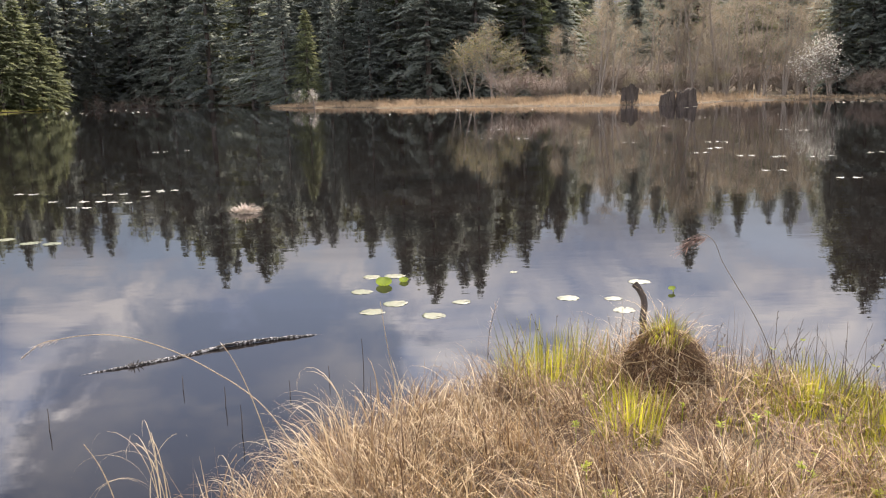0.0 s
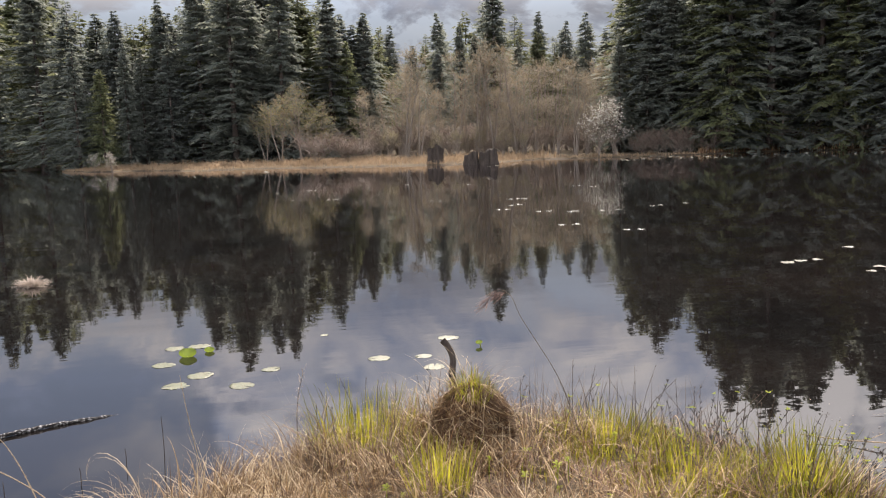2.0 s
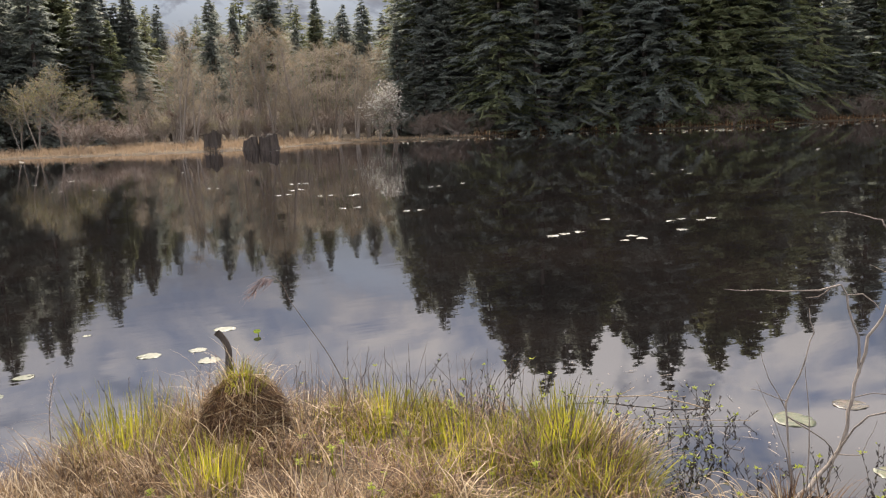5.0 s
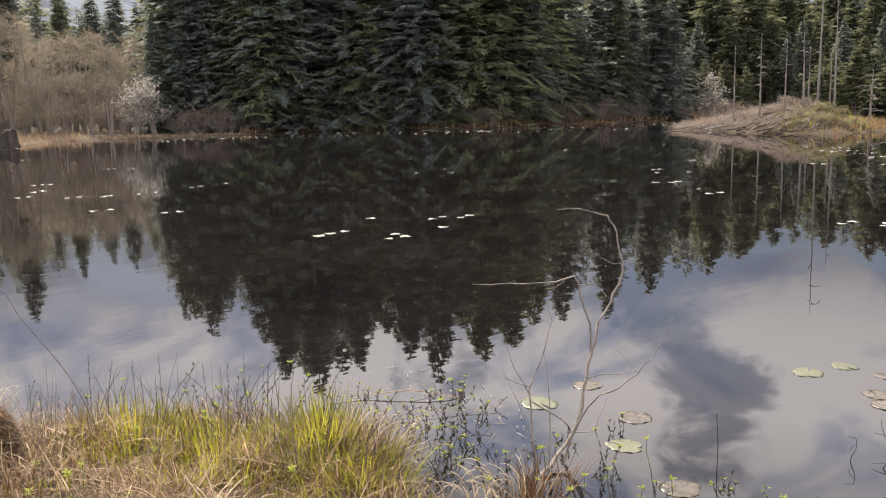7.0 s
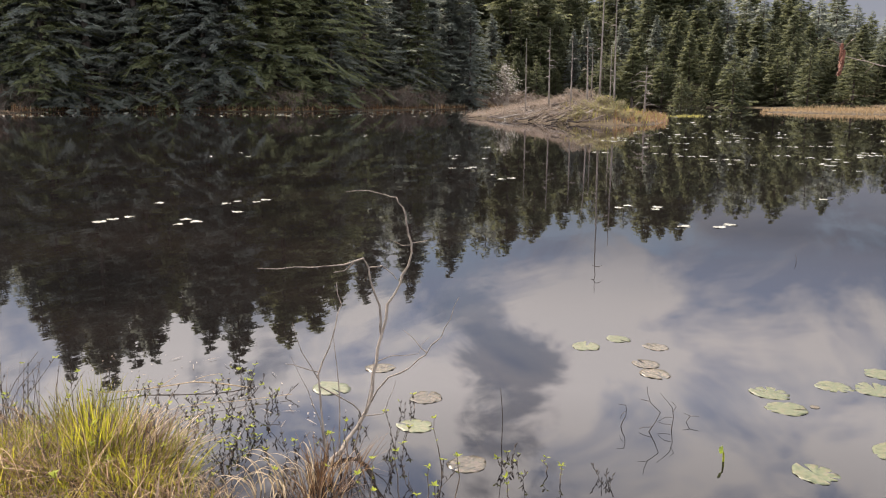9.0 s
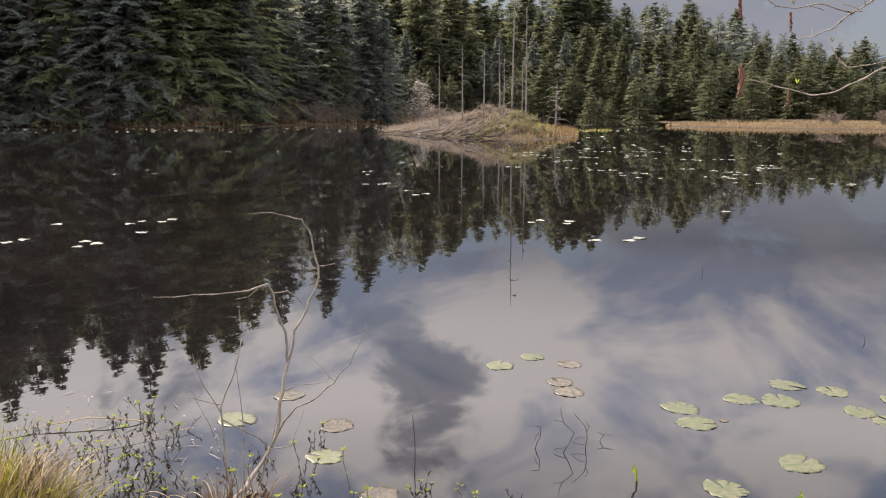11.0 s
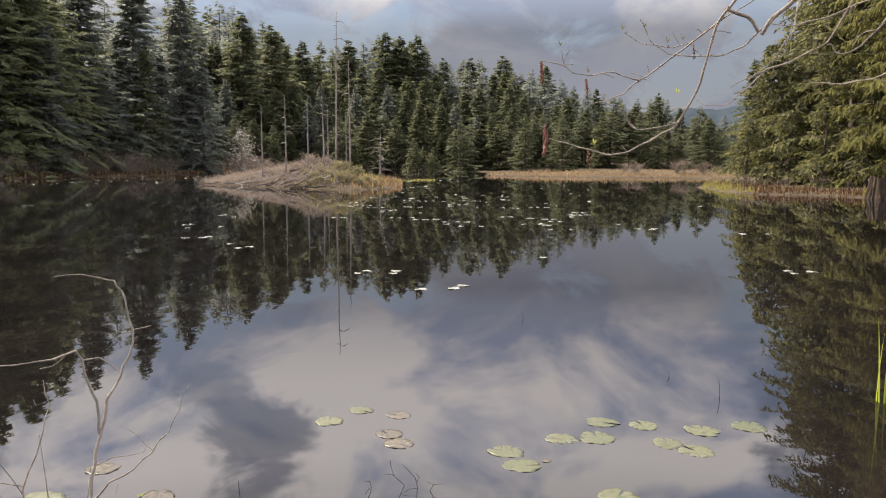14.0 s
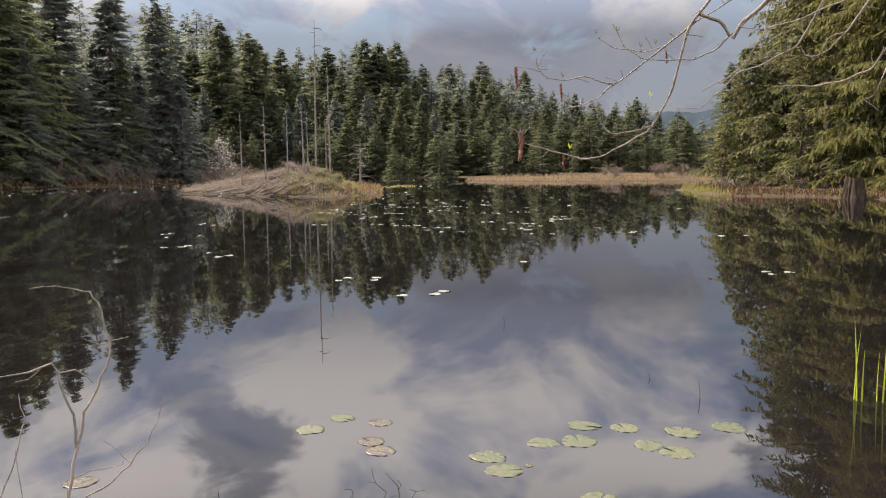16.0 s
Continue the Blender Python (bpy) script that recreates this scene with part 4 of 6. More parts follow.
lodge_brush()
stick_rng = random.Random(19)
placed = 0
while placed < 95:
    a, d = stick_rng.uniform(57.8, 66.8), stick_rng.uniform(52, 66)
    x, y = polar(a, d)
    side = float(island_side(np.array([x]), np.array([y]))[0])
    if not -0.25 < side < 3.4:
        continue
    placed += 1
    g = Geo()
    ln, thick = stick_rng.uniform(0.9, 3.2), stick_rng.uniform(0.025, 0.065)
    w = radians(stick_rng.gauss(-22, 22)) if stick_rng.random() < 0.8 else stick_rng.uniform(0, 6.28)
    o = Vector((math.cos(w), math.sin(w), 0))
    ends = [ground_z(x + o.x * ln * k, y + o.y * ln * k) for k in (-0.5, 0.0, 0.5)]
    zs = [max(0.0, e) + stick_rng.uniform(0.02, 0.24) for e in ends]
    bow = stick_rng.uniform(-0.08, 0.08) * ln
    g.tube([o * (-0.5 * ln) + Vector((0, 0, zs[0] - zs[1])), o * (-0.15 * ln) + Vector((bow, bow, (zs[0] - zs[1]) * 0.3)), o * (0.2 * ln) + Vector((bow, bow, (zs[2] - zs[1]) * 0.4)), o * (0.5 * ln) + Vector((0, 0, zs[2] - zs[1]))],
           [thick, thick * 0.9, thick * 0.7, thick * 0.35], 6)
    set_at(tagged(part("lodge_stick", g, (LODGE_STICK, DARK_WOOD, GREY_WOOD)[placed % 3]), "weathered stick woven into the lodge's slope", "stick", "sticks of the lodge"), x, y, zs[1])
trunk_log = Geo()
trunk_log.tube([(0, 0, 0), (1.2, -1.0, 0.28), (2.6, -2.3, 0.52), (3.6, -3.3, 0.66)], [0.13, 0.12, 0.09, 0.05], 8)
set_at(tagged(part("fallen_trunk", trunk_log, DARK_WOOD, smooth=True), "dark fallen trunk lying across the lodge", "log"), 53.9, 26.9, ground_z(53.9, 26.9) + 0.25)

isle_bushes = [bare_tree("island_shrub", 110 + i, 1.6, 2.6, 300, PALE_TWIG, "pale leafless shrub on the island", 5) for i in range(2)]
isle_spots = [polar(a, d) for a, d in [(59.2, 65), (60.4, 64), (61.4, 62), (62.4, 63), (63.2, 61), (64.0, 62.5), (64.6, 60.5), (65.2, 62), (65.7, 60.8), (66.1, 62.5), (64.9, 64), (63.6, 64.5), (66.6, 61), (62.0, 65), (65.5, 59.4), (60.9, 61)]]
scatter(isle_bushes, isle_spots, [0.3, 0.35, 0.35, 0.4, 0.4, 0.5, 0.6, 0.7, 0.7, 0.6, 0.7, 0.5, 0.5, 0.4, 0.4, 0.3], 1.6)
moss_bushes = [bare_tree("mossy_shrub", 120 + i, 1.4, 1.7, 200, ALDER_TWIG, "yellow-green budding shrub on the island's bank", 5, BUSH_LEAF) for i in range(2)]
moss_spots = [polar(a, d) for a, d in [(64.2, 55.6), (64.8, 55.2), (65.3, 55.8), (65.8, 54.8), (66.2, 55.6), (66.6, 54.6), (67.0, 55.4), (67.4, 54.4), (67.8, 55.2), (68.3, 54.4), (66.9, 57.5), (67.3, 57.8), (67.7, 57.2), (68.1, 57.0), (65.6, 57.0), (68.7, 55.6), (69.2, 55.2)]]
scatter(moss_bushes, moss_spots, [0.4, 0.45, 0.5, 0.45, 0.5, 0.45, 0.55, 0.5, 0.55, 0.5, 0.8, 0.9, 0.8, 0.6, 0.5, 0.5, 0.4], 1.4)
meadow("rusty_sedge", RUST_SEDGE, 1500, (47, 17, 66, 24), lambda x, y: (island_side(x, y) > -0.1) & (bearing(x, y) > 67.6), (0.2, 0.55), 0.045, "rusty brown sedge at the island's low end", (0.3, 1.3))

tan_bush = bare_tree("round_bush", 130, 2.0, 3.6, 700, RED_TWIG, "rounded tan bush in the marsh grass", 7)
scatter([tan_bush], [polar(3.9, 88), polar(5.6, 89.5), polar(6.6, 91)], [2.4, 2.0, 1.6], 2.0)


# ---------------------------------------------------------------- lily pads
def pad_mesh(name, seed, mat, curl):
    """A lily pad of diameter 1: notched, with a wavy, partly lifted rim."""
    rng = random.Random(seed)
    g = Geo()
    n, ph = 26, rng.uniform(0, 6.28)
    gap = rng.uniform(0.05, 0.16)
    angles = [gap + (2 * math.pi - 2 * gap) * i / (n - 1) for i in range(n)]
    rings = (0.0, 0.45, 0.8, 1.0)
    for low in (0, 1):
        for r in rings[1:]:
            for w in angles:
                wob = 1 + (0.03 * math.sin(5 * w + ph) + 0.04 * math.sin(3 * w + 2 * ph) + rng.uniform(-.07, .02) - (0.14 if rng.random() < 0.06 else 0.0)) * r
                rise = curl * (r ** 3) * max(0, math.sin(2 * w + ph)) + 0.01 * r * math.sin(9 * w + ph)
                g.v.append((0.5 * r * wob * math.cos(w) * 1.06, 0.5 * r * wob * math.sin(w) * 0.94, rise - 0.005 * low))
        g.v.append((0.03, 0, -0.008 * low))
    per = 3 * n + 1
    for low in (0, 1):
        k = low * per
        for i in range(n - 1):
            tri = (k + 3 * n, k + i, k + i + 1)
            g.f.append(tri if not low else tri[::-1])
            for j in range(2):
                q = (k + j * n + i, k + (j + 1) * n + i, k + (j + 1) * n + i + 1, k + j * n + i + 1)
                g.f.append(q if not low else q[::-1])
    for i in range(n - 1):
        g.f.append((2 * n + i, per + 2 * n + i, per + 2 * n + i + 1, 2 * n + i + 1))
    return g.mesh(name, mat, True)


PADS = [pad_mesh("lily_pad", 300 + i, PAD, 0.002) for i in range(4)]
OLD_PADS = [pad_mesh("lily_pad", 310 + i, PAD_BROWN, 0.004) for i in range(4)]
FAR_PADS = [pad_mesh("lily_pad", 320 + i, PAD_FAR, 0.05) for i in range(3)]
pad_rng = random.Random(9)


def pad(meshes, x, y, size, label, group):
    ob = new("lily_pad", pad_rng.choice(meshes))
    ob.matrix_basis = pose(x, y, 0.0012 + pad_rng.uniform(0, 0.001), pad_rng.uniform(-0.5, 0.5), pad_rng.uniform(-0.5, 0.5), pad_rng.uniform(0, 360)) @ Matrix.Diagonal((size, size, size, 1))
    return tagged(ob, label, "lily pad", group)


LEFT_PADS = [(-0.87, 7.98, 0.22), (-0.65, 8.00, 0.25), (-0.90, 7.37, 0.24), (-0.73, 6.66, 0.25), (-0.56, 6.92, 0.26), (-0.22, 6.51, 0.24), (0.01, 6.93, 0.19), (0.93, 6.99, 0.23),
             (1.66, 7.54, 0.24), (1.33, 6.57, 0.23), (1.31, 6.94, 0.18), (0.53, 8.07, 0.10), (-5.96, 10.66, 0.29), (-5.48, 10.36, 0.31), (-5.16, 10.28, 0.30)]
RIGHT_PADS = [(5.69, 2.31, 0.26), (5.99, 2.19, 0.22), (5.44, 0.99, 0.28), (5.23, 0.85, 0.28), (5.78, 0.69, 0.26), (5.87, 0.47, 0.31), (6.21, 0.47, 0.28), (6.22, 0.19, 0.25),
              (6.22, -0.20, 0.30), (5.89, 0.02, 0.25), (5.79, -0.16, 0.28), (6.40, -0.51, 0.30), (4.91, 0.26, 0.29), (4.00, 3.23, 0.30), (3.81, 2.46, 0.24), (4.42, 0.55, 0.27)]
BROWN_PADS = [(5.96, 1.89, 0.22), (5.55, 1.81, 0.23), (5.39, 1.69, 0.25), (4.47, 3.22, 0.24), (4.20, 2.66, 0.25), (3.57, 1.97, 0.24), (5.35, 0.72, 0.07)]
for x, y, s in LEFT_PADS + RIGHT_PADS:
    pad(PADS, x, y, s * 0.82, "round yellow-green lily pad floating on the water", "lily pads near the bank")
for x, y, s in BROWN_PADS:
    pad(OLD_PADS, x, y, s * 0.82, "tattered brownish lily pad floating on the water", "lily pads near the bank")
FAR_A = [(-6.04, 14.33), (-6.51, 13.77), (-7.21, 14.60), (-6.61, 14.50), (-6.64, 15.54), (-6.02, 15.87), (-5.81, 16.01), (-5.75, 15.13), (-8.52, 15.89), (-9.93, 27.30), (-9.01, 27.76), (-23.6, 57.8),
         (-21.6, 56.6), (-20.4, 57.8), (-11.4, 51.3), (-2.51, 45.95), (-1.18, 45.89), (0.52, 35.85), (1.48, 36.86), (1.91, 37.15), (2.15, 29.84), (0.90, 30.36)]
FAR_B = [(6.19, 21.89), (7.71, 25.79), (6.97, 23.26), (7.28, 23.61), (8.18, 25.72), (6.96, 20.71), (7.62, 20.18), (7.84, 20.33), (6.32, 17.14), (8.51, 20.03), (8.96, 20.12), (7.10, 15.55), (10.18, 20.73),
         (11.38, 21.02), (12.09, 31.62), (12.50, 30.81), (16.59, 19.00), (18.16, 19.52), (17.25, 18.21), (9.02, 11.46), (9.62, 10.51), (9.06, 9.62), (10.06, 10.28), (7.23, 10.43), (7.48, 10.49), (7.72, 9.34)]
FAR_C = [(8.07, 9.61), (20.91, 13.55), (20.06, 12.87), (17.49, 11.27), (17.69, 10.93), (16.55, 9.53), (15.81, 8.87), (27.01, 27.14), (27.6, 25.35), (29.58, 23.91), (24.83, 14.79), (24.5, 14.12), (20.63, 12.22),
         (12.93, 5.03), (13.07, 4.49), (11.60, 3.53), (11.82, 3.12), (22.81, 5.95), (22.94, 5.42), (24.03, 4.43), (24.15, 3.95), (22.43, 3.43), (22.57, 2.85), (23.36, 1.20), (23.25, 0.82), (24.87, 1.84)]
FAR_D = [(16.03, 2.52), (35.48, -0.58), (22.36, -1.43), (22.68, -2.05), (14.95, -1.77), (15.25, -2.07), (40.22, 11.95), (41.11, 10.88), (32.42, 9.13), (35.18, 9.03), (36.32, 8.42), (28.04, 8.89),
         (29.06, 10.31), (28.33, 10.47), (35.05, 11.82), (28.79, 23.23), (6.6, 38.6), (9.0, 36.5), (12.6, 44), (17.5, 46), (5.3, 26.6)]
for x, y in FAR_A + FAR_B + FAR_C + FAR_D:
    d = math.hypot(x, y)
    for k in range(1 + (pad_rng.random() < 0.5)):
        pad(FAR_PADS, x + 0.30 * k, y + pad_rng.uniform(-0.1, 0.1) * k, pad_rng.uniform(0.13, 0.19) + 0.001 * d, "lily pad far out on the dark water, sky sheen painted pale", "lily pads across the lake")


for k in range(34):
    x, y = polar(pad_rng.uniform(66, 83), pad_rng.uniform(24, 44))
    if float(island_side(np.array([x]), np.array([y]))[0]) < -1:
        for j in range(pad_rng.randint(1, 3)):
            pad(FAR_PADS, x + pad_rng.uniform(-0.2, 0.2) * j, y - 0.3 * j, pad_rng.uniform(0.18, 0.28), "lily pad far out on the dark water, sky sheen painted pale", "lily pads across the lake")


def far_flecks():
    """The many small pads off the far shore, past counting; their pale colour paints the sky's glint."""
    rng = np.random.default_rng(12)
    g = Geo()
    for a0, a1, d0, d1, cnt in ((24, 46, 72, 88, 300), (44, 58, 70, 102, 260), (58, 76, 72, 118, 120), (70, 84, 36, 60, 45), (-28, -14, 95, 140, 70), (-10, 20, 58, 74, 40)):
        for _ in range(cnt):
            x, y = polar(rng.uniform(a0, a1), rng.uniform(d0, d1))
            if float(signed(np.array([x]), np.array([y]), S_ARR)[0]) < 0.5 or float(island_side(np.array([x]), np.array([y]))[0]) > -1:
                continue
            s, w = rng.uniform(0.07, 0.19), rng.uniform(0, 6.28)
            tilt = rng.uniform(0.04, 0.36) * 0.001 * math.hypot(x, y)
            ring = [(x + s * math.cos(w + k * 1.0472), y + s * math.sin(w + k * 1.0472), 0.005 + tilt * (1 + math.cos(k * 1.0472))) for k in range(6)]
            g.add(ring, [(0, 1, 2, 3, 4, 5)])
    tagged(part("floating_leaves", g, PAD_FAR), "many small pads strewn along the far shore, sky glint painted pale", "lily pads", kind="stuff")


far_flecks()


# ---------------------------------------------------------------- the near bank
def near_blades(name, mat, count, keep, tall, width, lean, bend, label, toward=None, spread=6.28, segs=5, lift=0.0, box=(-1.8, 1.4, 3.4, 5.6), power=1.5):
    x = grass_rng.uniform(box[0], box[2], count * 12)
    y = grass_rng.uniform(box[1], box[3], count * 12)
    thin = np.sin(x * 8.3 + 1.1 * np.sin(y * 6.1)) * np.sin(y * 7.7 + 1.4 * np.sin(x * 5.2))
    ok = keep(x, y) & (np.hypot(x, y) > 1.7) & ((thin > -0.12) | (grass_rng.random(len(x)) < 0.16))
    x, y = x[ok][:count], y[ok][:count]
    cnt = len(x)
    z = np.maximum(height(x, y), -0.03) - 0.02 + lift * grass_rng.random(cnt) * (0.4 + 0.6 * np.sin(x * 5.1 + y * 2.2) ** 2)
    # blades of one clump lie the same way
    lie = 3.2 * np.sin(x * 3.7 + 1.3 * np.sin(y * 2.9)) + 2.3 * np.sin(y * 4.3 + 0.8 * x + 1.0)
    az = lie + grass_rng.normal(0, 1.3, cnt) if toward is None else toward + 0.5 * lie + grass_rng.normal(0, 0.45 * spread, cnt)
    clump = 0.55 + 0.75 * (0.5 + 0.5 * np.sin(x * 7.1 + 1.7 * np.sin(y * 5.3)) * np.sin(y * 6.3 + x * 2.9))
    low = 1 - 0.55 * np.exp(-((x - 0.95) / 0.45) ** 2 - ((y - 3.45) / 0.5) ** 2)
    low = low * np.where(x > 1.3, 0.74, 1.0)
    me = blades(name, mat, np.stack([x, y, z], 1), grass_rng.uniform(tall[0], tall[1], cnt) * clump * low, grass_rng.uniform(lean[0], lean[1], cnt), az,
                width * np.clip(grass_rng.lognormal(-0.1, 0.45, cnt), 0.4, 2.2), grass_rng.uniform(bend[0], bend[1], cnt), segs, power)
    return tagged(new(name, me), label, "grass", kind="stuff")


def bank(x, y, lo=-0.12, hi=3.5):
    """Where grass grows on the bank: not in the hollow in front of the sedge hummock."""
    i = inland(x, y)
    along, across = (1.12 - x) * 0.26 + (4.18 - y) * 0.965, (x - 1.12) * 0.965 - (y - 4.18) * 0.26
    return (i > lo) & (i < hi) & ~((along > -0.20) & (along < 0.30) & (np.abs(across) < 0.21))


PALE_STRAW = leaf_material("pale_curled_straw", (0.30, 0.22, 0.13), (0.58, 0.47, 0.31), 0.4)
near_blades("straw_mat", STRAW, 23000, lambda x, y: bank(x, y) & (x < 1.3 + 0.5 * np.sin(y * 5)), (0.14, 0.38), 0.0034, (0.35, 1.5), (-0.3, 2.2), "matted dry straw-coloured grass on the bank", math.pi, 3.4, segs=4, lift=0.17)
near_blades("upright_straw", STRAW, 1300, lambda x, y: bank(x, y) & (x < 1.0), (0.26, 0.46), 0.0045, (0.1, 0.8), (0.4, 1.8), "standing dry grass on the bank", 2.4, 1.6)
near_blades("dead_sedge", BROWN_STRAW, 17000, lambda x, y: bank(x, y) & (x > 0.2), (0.16, 0.42), 0.0036, (0.75, 1.55), (-0.2, 1.0), "flattened brown sedge on the bank", segs=4, lift=0.13)
near_blades("bank_green", GREEN_GRASS, 2600, lambda x, y: bank(x, y) & (x > 0.9 + 0.6 * np.sin(y * 4 + 1)) & (np.sin(x * 6 + np.sin(y * 5)) * np.sin(y * 7) > -0.05), (0.10, 0.26), 0.0055, (0.0, 0.6), (0.2, 1.2), "fresh green grass coming through the dead sedge")
near_blades("bank_green", GREEN_GRASS, 4200, lambda x, y: bank(x, y) & (x > 1.45) & (np.sin(x * 5 + np.sin(y * 6)) * np.sin(y * 5 + 1) > -0.45), (0.14, 0.32), 0.0055, (0.0, 0.7), (0.2, 1.2), "fresh green grass coming through the dead sedge")
near_blades("arched_straw", STRAW, 2300, lambda x, y: bank(x, y) & (x < 1.2), (0.26, 0.46), 0.0046, (0.0, 0.6), (1.9, 3.3), "dry grass arching over with hanging tips", 2.6, 2.2, segs=8, lift=0.10, power=2.6)
near_blades("arched_sedge", BROWN_STRAW, 1500, lambda x, y: bank(x, y) & (x > 0.8), (0.20, 0.40), 0.0042, (0.1, 0.8), (1.6, 3.0), "brown sedge arching over with hanging tips", segs=8, lift=0.08, power=2.4)
near_blades("fallen_stalks", PALE_STRAW, 420, lambda x, y: bank(x, y) & (x < 1.5), (0.22, 0.50), 0.0030, (1.2, 1.55), (-0.1, 0.35), "pale dry stalks lying across the sedge", lift=0.24)
near_blades("back_straw", STRAW, 4500, lambda x, y: bank(x, y, 0.0, 30) & (np.hypot(x, y) > 1.8) & (y < 2.2), (0.12, 0.34), 0.006, (0.5, 1.4), (0.0, 1.5), "trodden dry grass on the bank", segs=3, lift=0.05, box=(-7, -5, 2.6, 2.2))
near_blades("rush_stalks", RUSH, 230, lambda x, y: bank(x, y, -0.12, 0.75) & (x > 0.1) & (x < 2.75), (0.18, 0.52), 0.0034, (0.0, 0.6), (-0.2, 0.7), "thin brown rush stalks along the water's edge")


def tuft(name, x, y, radius, count, tall, mat, label, lean=(0.0, 0.5), bend=(0.2, 0.9), width=0.007, z=None):
    a, r = grass_rng.uniform(0, 6.28, count), radius * np.sqrt(grass_rng.random(count))
    px, py = x + r * np.cos(a), y + r * np.sin(a)
    base = np.full(count, (max(0.0, ground_z(x, y)) if z is None else z) - 0.03)
    base += 0.0 if z is None else -0.25 * r
    me = blades(name, mat, np.stack([px, py, base], 1), grass_rng.uniform(tall[0], tall[1], count), lean[0] + (lean[1] - lean[0]) * (r / radius) * grass_rng.uniform(0.6, 1.2, count),
                a + grass_rng.normal(0, 0.5, count), grass_rng.uniform(width * 0.6, width * 1.4, count), grass_rng.uniform(bend[0], bend[1], count), 5)
    return tagged(new(name, me), label, "grass tuft", kind="stuff")


GREEN_TUFT = "bright green grass tuft at the water's edge"
tuft("green_tuft", 2.50, 3.42, 0.17, 420, (0.20, 0.40), GREEN_GRASS, GREEN_TUFT, (0.0, 0.45), (0.1, 0.7))
tuft("green_tuft", 2.42, 3.00, 0.26, 430, (0.12, 0.30), GREEN_GRASS, GREEN_TUFT, (0.0, 0.7), (0.2, 1.0))
tuft("straw_tuft", 2.40, 3.15, 0.30, 620, (0.16, 0.36), STRAW, "dry grass round the green tuft", (0.2, 1.0), (0.4, 1.2))
tuft("green_tuft", 0.50, 4.45, 0.28, 420, (0.24, 0.46), GREEN_GRASS, "green grass tuft among standing straw", (0.0, 0.35), (0.1, 0.6))
tuft("green_tuft", 0.74, 3.52, 0.13, 150, (0.22, 0.36), GREEN_GRASS, "narrow fresh green tuft in the straw", (0.0, 0.3), (0.1, 0.5))
tuft("green_tuft", 1.80, 4.1, 0.26, 260, (0.14, 0.30), GREEN_GRASS, "fresh green grass beside the sedge hummock", (0.0, 0.5), (0.1, 0.8))
tuft("green_tuft", 1.95, 3.45, 0.28, 240, (0.12, 0.26), GREEN_GRASS, "fresh green grass in brown sedge", (0.0, 0.5), (0.1, 0.8))
for x, y, r, c in [(1.52, 4.42, 0.20, 80), (1.80, 4.32, 0.22, 100), (2.05, 4.12, 0.2, 80), (0.60, 4.42, 0.16, 36), (0.86, 4.50, 0.14, 30), (2.30, 3.95, 0.16, 60), (1.38, 4.15, 0.14, 50)]:
    tuft("rush_clump", x, y, r, c, (0.18, 0.52), RUSH, "brown rush stalks beside the hummock", (0.0, 0.8), (-0.3, 1.0), 0.0038)
tuft("brown_tuft", 2.56, 3.25, 0.20, 420, (0.18, 0.36), BROWN_STRAW, "brown sedge under the green tuft", (0.3, 1.1), (0.4, 1.1))


for x, y, c in [(3.06, 2.46, 110), (2.92, 2.36, 90), (3.16, 2.40, 60), (2.80, 2.24, 80)]:
    tuft("straw_tuft", x, y, 0.10, c, (0.10, 0.28), BROWN_STRAW, "brown grass round the sapling's foot", (0.0, 0.9), (0.2, 1.4), 0.0045, 0.02)


def arching(x, y, z, radius, count, length, toward, spread, mat, label, width=0.0052):
    """A clump of straws that rise and curl over, their tips hanging."""
    a, r = grass_rng.uniform(0, 6.28, count), radius * np.sqrt(grass_rng.random(count))
    roots = np.stack([x + r * np.cos(a), y + r * np.sin(a), np.full(count, z)], 1)
    me = blades("plume_grass", mat, roots, grass_rng.uniform(length[0], length[1], count), grass_rng.uniform(0.0, 0.5, count), toward + grass_rng.normal(0, spread, count),
                grass_rng.uniform(width * 0.7, width * 1.3, count), grass_rng.uniform(2.9, 3.7, count), 12, 2.1)
    return tagged(new("plume_grass", me), label, "grass", "curled straw clumps", kind="stuff")


PLUME = "curled straw plumes leaning over the water"
for x, y, z, r, c, ln, w, sp in [(-1.36, 3.42, -0.02, 0.05, 12, (0.45, 0.66), 3.0, 0.8), (-0.52, 3.64, 0.12, 0.03, 4, (0.62, 0.80), 3.0, 0.4), (-0.60, 3.62, 0.08, 0.06, 8, (0.45, 0.58), 3.1, 0.7), (-0.72, 3.50, 0.05, 0.10, 24, (0.30, 0.46), 3.3, 0.8),
                                 (-0.95, 3.36, 0.0, 0.08, 14, (0.22, 0.36), 3.3, 0.8), (-0.55, 3.30, 0.08, 0.16, 30, (0.28, 0.44), 3.2, 0.9), (-0.25, 3.50, 0.12, 0.2, 30, (0.26, 0.44), 3.0, 1.0), (0.05, 3.75, 0.14, 0.2, 26, (0.26, 0.42), 2.9, 1.0)]:
    arching(x, y, z, r, c, ln, w, sp, PALE_STRAW, PLUME)
for x, y, c, ln in [(2.86, 2.50, 12, (0.26, 0.38)), (2.78, 2.58, 9, (0.24, 0.34)), (2.94, 2.42, 6, (0.26, 0.36)), (2.66, 2.34, 7, (0.18, 0.28)), (2.64, 2.68, 8, (0.20, 0.30)), (2.5, 2.85, 8, (0.22, 0.34))]:
    arching(x, y, -0.02, 0.05, c, ln, 2.2, 0.7, PALE_STRAW, "curled straw plumes at the foot of the sapling", 0.0085)


